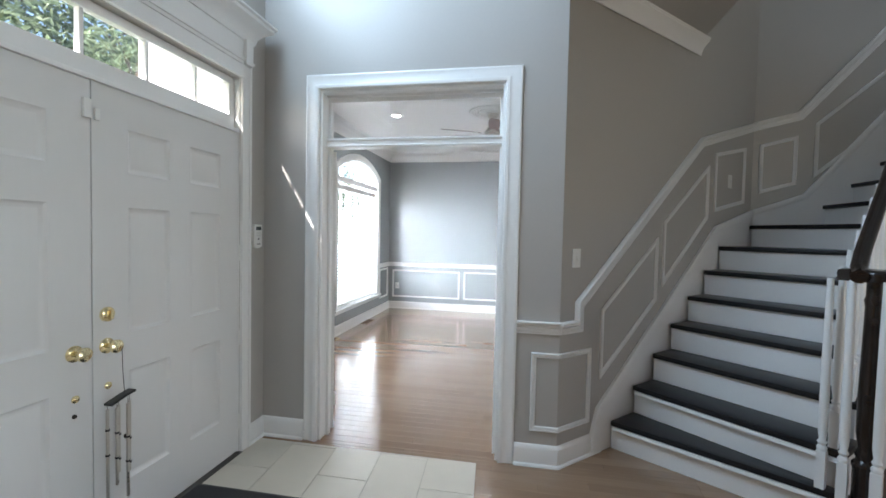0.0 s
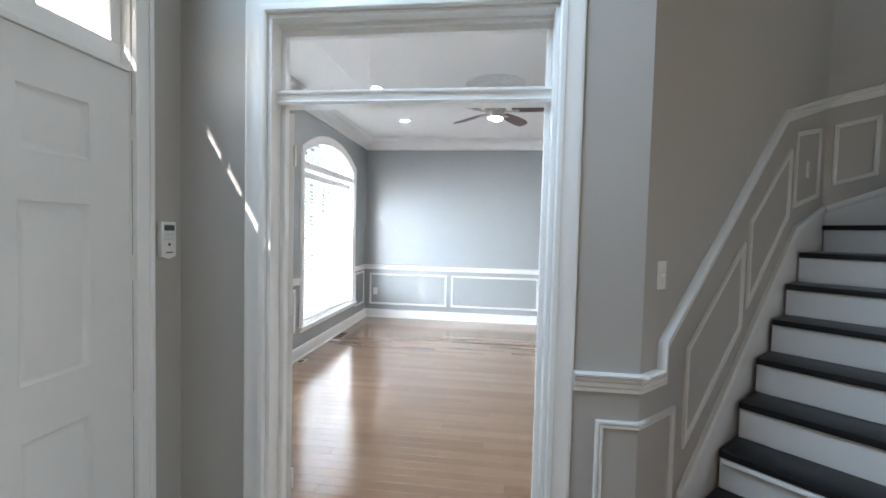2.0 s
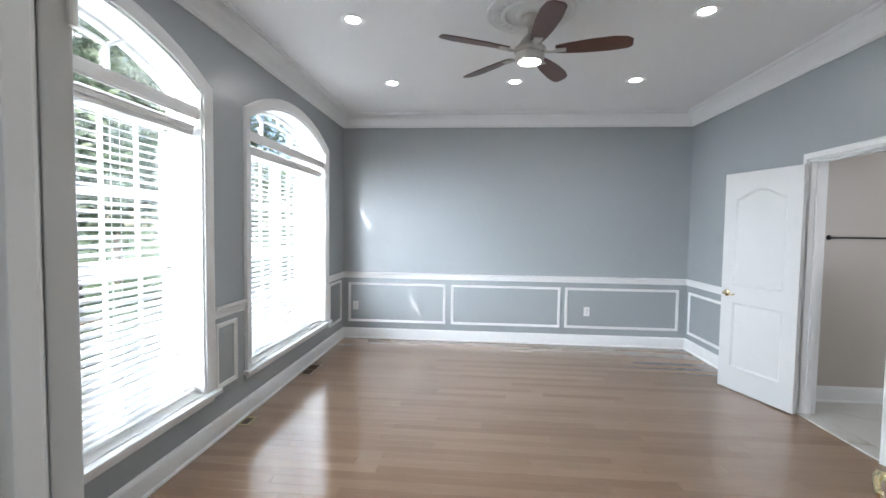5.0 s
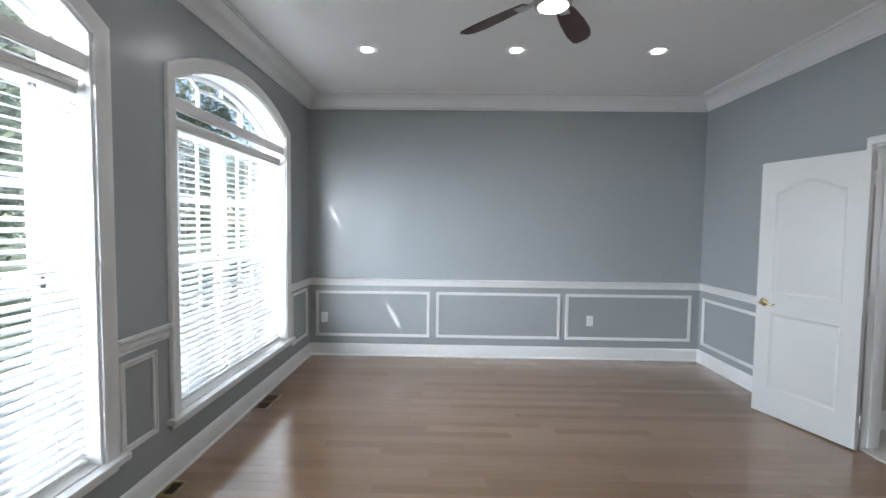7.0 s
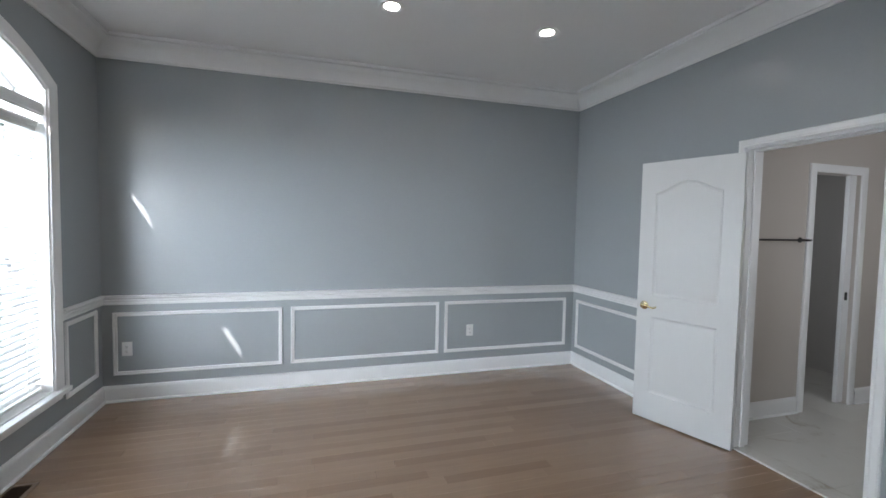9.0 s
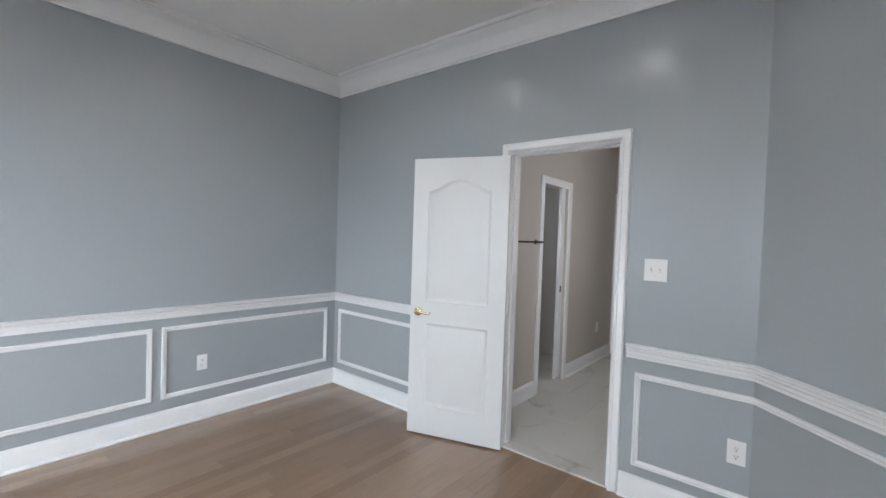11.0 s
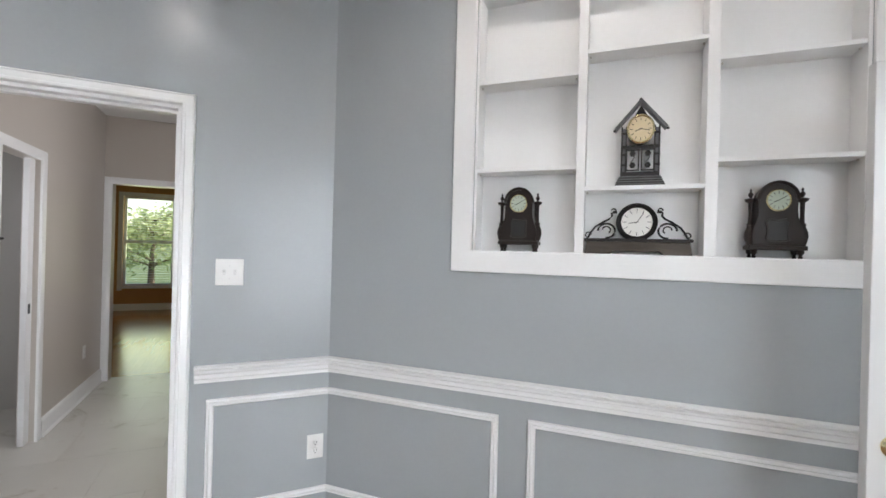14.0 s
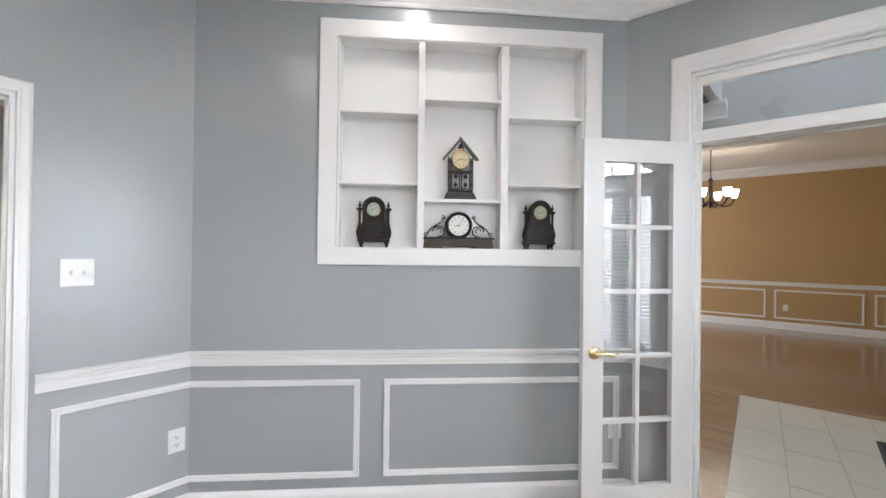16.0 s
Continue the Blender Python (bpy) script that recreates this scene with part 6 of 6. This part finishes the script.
part("frame", boxes((-0.09, 0.09, -0.16, 0.16, -0.008, -0.0005)), STEEL, vent, bevel=0.002)
for k in range(7):
    part("louver", boxes((-0.075 + k * 0.023, -0.062 + k * 0.023, -0.14, 0.14, -0.014, -0.008)), SLOT, vent)
ds = thing("door_stop", pose(0.215, 0.215 + CY + 0.017 * 1.414, 0.07, 0, 0, 225), "small spring door stop on the baseboard", "door stop")
bm = bmesh.new()
lathe(bm, [(0.012, 0), (0.012, 0.004), (0.006, 0.008), (0.006, 0.06), (0.009, 0.062), (0.009, 0.075), (0, 0.076)], 12, pose(0, 0, 0, 90))
part("spring", bm, IVORY, ds, smooth=0.6)

# ---- trees outside ----
def tree(name, x, y, h, spread, leaves, seed, material, label, z0=-0.5, low=0.25, leaf=0.11):
    rng = random.Random(seed)
    root = thing(name, pose(x, y, z0), label, "tree", "trees round the house")
    bm = bmesh.new()
    top = Vector((rng.uniform(-0.3, 0.3), rng.uniform(-0.3, 0.3), h * 0.8))
    tube(bm, [(0, 0, 0), (0.03, 0.02, h * 0.15), (top.x * 0.5, top.y * 0.5, h * 0.45), (top.x, top.y, h * 0.8)], [0.16, 0.12, 0.08, 0.03], 9)
    tips = []
    for k in range(18):
        f = rng.uniform(low, 0.95)
        base = Vector((top.x * f, top.y * f, h * 0.8 * f + 0.1))
        a = rng.uniform(0, 2 * math.pi)
        ln = spread * (1.15 - 0.55 * f) * rng.uniform(0.7, 1.1)
        tip = base + Vector((math.cos(a) * ln, math.sin(a) * ln, ln * rng.uniform(0.15, 0.6)))
        mid = base.lerp(tip, 0.5) + Vector((0, 0, 0.1))
        tube(bm, [base, mid, tip], [0.04, 0.025, 0.008], 6)
        tips += [base.lerp(tip, q) for q in (0.4, 0.6, 0.8, 1.0)]
    tips.append(top)
    part("trunk", bm, BARK, root, smooth=0.9)
    verts, faces = [], []
    for k in range(int(leaves * 1.5)):
        c = rng.choice(tips) + Vector((rng.gauss(0, 0.28), rng.gauss(0, 0.28), rng.gauss(0, 0.22))) * (spread / 1.8)
        e = Euler((rng.uniform(-1.2, 1.2), rng.uniform(-1.2, 1.2), rng.uniform(0, 6.28))).to_matrix()
        s = leaf * 0.66 * rng.uniform(0.6, 1.25)
        i = len(verts)
        for px, py, pz in ((0, -1.0, 0), (0.34, -0.2, 0.10), (0.26, 0.5, 0.08), (0, 1.0, -0.08), (-0.26, 0.5, 0.08), (-0.34, -0.2, 0.10)):
            verts.append(c + e @ Vector((px * s, py * s, pz * s)))
        faces += [(i, i + 1, i + 2, i + 3), (i, i + 3, i + 4, i + 5)]
    me = bpy.data.meshes.new("crown")
    me.from_pydata([tuple(v) for v in verts], [], faces)
    me.materials.append(material)
    ob = new("crown", me)
    ob.parent = root
    return root


for i, (x, y, h, sp, n, m_, lf) in enumerate((
        (-5.6, 5.2, 5.4, 1.7, 3600, LEAFPALE, 0.09), (-6.2, 7.6, 6.6, 2.1, 4400, LEAF, 0.11), (-5.8, 10.2, 6.2, 2.0, 4200, LEAFPALE, 0.10),
        (-8.5, 13.5, 9.0, 2.8, 4600, LEAF, 0.15), (-10.5, 9.5, 10.0, 3.4, 5600, LEAF, 0.17), (-7.0, 3.2, 6.4, 2.1, 2800, LEAFPALE, 0.12),
        (-13.0, 16.0, 12.0, 4.0, 5200, LEAFPALE, 0.2), (-12.0, 5.0, 10.0, 3.4, 4800, LEAF, 0.18),
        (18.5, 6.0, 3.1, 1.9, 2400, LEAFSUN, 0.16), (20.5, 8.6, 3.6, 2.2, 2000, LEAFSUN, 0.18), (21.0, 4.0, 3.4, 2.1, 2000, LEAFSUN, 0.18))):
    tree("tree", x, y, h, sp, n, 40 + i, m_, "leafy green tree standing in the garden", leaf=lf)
for i, (x, y) in enumerate(((-3.9, 3.6), (-4.0, 5.4), (-4.0, 7.2), (-4.1, 8.9), (-4.3, 10.6))):
    tree("shrub", x, y, 1.35, 0.75, 1500, 80 + i, LEAF, "dense green shrub below the windows", low=0.05, leaf=0.06)

# ---- floor pieces ----
plank_shapes = {}


def lay_planks(rows, floor_ob, chosen):
    """Boards inside the chosen stretch as pieces of the floor; the others joined."""
    rest = bmesh.new()
    count = 0
    for a, b, y0, y1 in rows:
        if b - a < 0.1 or count >= 300 or not chosen(a, b, y0):
            plank_mesh(rest, a, b, y0, y1)
            continue
        count += 1
        key = (round(b - a, 3), round(y1 - y0, 3))
        if key not in plank_shapes:
            bm = bmesh.new()
            plank_mesh(bm, 0, key[0], 0, key[1])
            me = bpy.data.meshes.new("plank")
            bmesh.ops.recalc_face_normals(bm, faces=bm.faces)
            bm.to_mesh(me)
            bm.free()
            me.materials.append(OAK)
            plank_shapes[key] = me
        ob = new("plank", plank_shapes[key])
        ob.parent = floor_ob
        ob.location = (a, y0, 0)
    ob = part("plank_remainder", rest, OAK, floor_ob)
    ob["kind"] = "stuff"


lay_planks(FLOORROWS, subfloor, lambda a, b, y: True)
TX0, TX1, TY0, TY1 = XD + 0.02, -0.352, 0.16, 2.715
SKEW = 0.068                                       # the tile field is laid slightly askew
foyer_floor = bpy.data.objects["floor_foyer"]


def tile_edge(y):
    return TX1 + SKEW * (TY1 - y)


fields = planks(XD, 4.2, -5.3, TY0, 0.083, 9) + planks(XD, 4.2, TY1, YF + 0.02, 0.0425, 11)
for a, b, y0, y1 in planks(TX1, 4.2, TY0, TY1, 0.083, 10):
    a = max(a, tile_edge(y1))
    if b - a > 0.03:
        fields.append((a, b, y0, y1))
lay_planks(fields, foyer_floor, lambda a, b, y: y > -5.0 and a < 2.4)
bm = bmesh.new()
slab(bm, [(XD, TY0), (tile_edge(TY0), TY0), (tile_edge(TY1), TY1), (XD, TY1)], [], 0.007, Matrix.Translation((0, 0, 0.0015)))
part("grout_bed", bm, GROUT, foyer_floor)
P, Q = 0.313, 0.62
ny = int((TY1 - TY0) / Q) + 1
for i in range(6):
    for j in range(-1, ny + 1):
        off = (0.5 if i % 2 else 0.0) * Q
        y1 = min(TY1, TY1 - j * Q - off + Q * 0.45)
        y0 = max(TY0, TY1 - (j + 1) * Q - off + Q * 0.45)
        g = 0.0025
        quad = [(max(tile_edge(y) - k * P + d, TX0), y + e) for y, k, d, e in ((y0, i + 1, g, g), (y0, i, -g, g), (y1, i, -g, -g), (y1, i + 1, g, -g))]
        if y1 - y0 < 0.03 or quad[1][0] - quad[0][0] < 0.03 or quad[2][0] - quad[3][0] < 0.03:
            continue
        bm = bmesh.new()
        slab(bm, quad, [], 0.005, Matrix.Translation((0, 0, 0.005)))
        part("tile", bm, TILE, foyer_floor)
for i in range(6):
    for j in range(5):
        x0, y0 = XR + 0.132 + i * 0.6, HY0 + j * 0.6 - (0.3 if i % 2 else 0.0)
        x1, y1 = min(x0 + 0.6, HX1 + 0.118), min(y0 + 0.6, 7.58)
        y0 = max(y0, HY0 - 0.05)
        if x1 - x0 > 0.03 and y1 - y0 > 0.03:
            part("tile", boxes((x0 + 0.001, x1 - 0.001, y0 + 0.001, y1 - 0.001, -0.003, 0.002)), MARBLE, hall_floor)
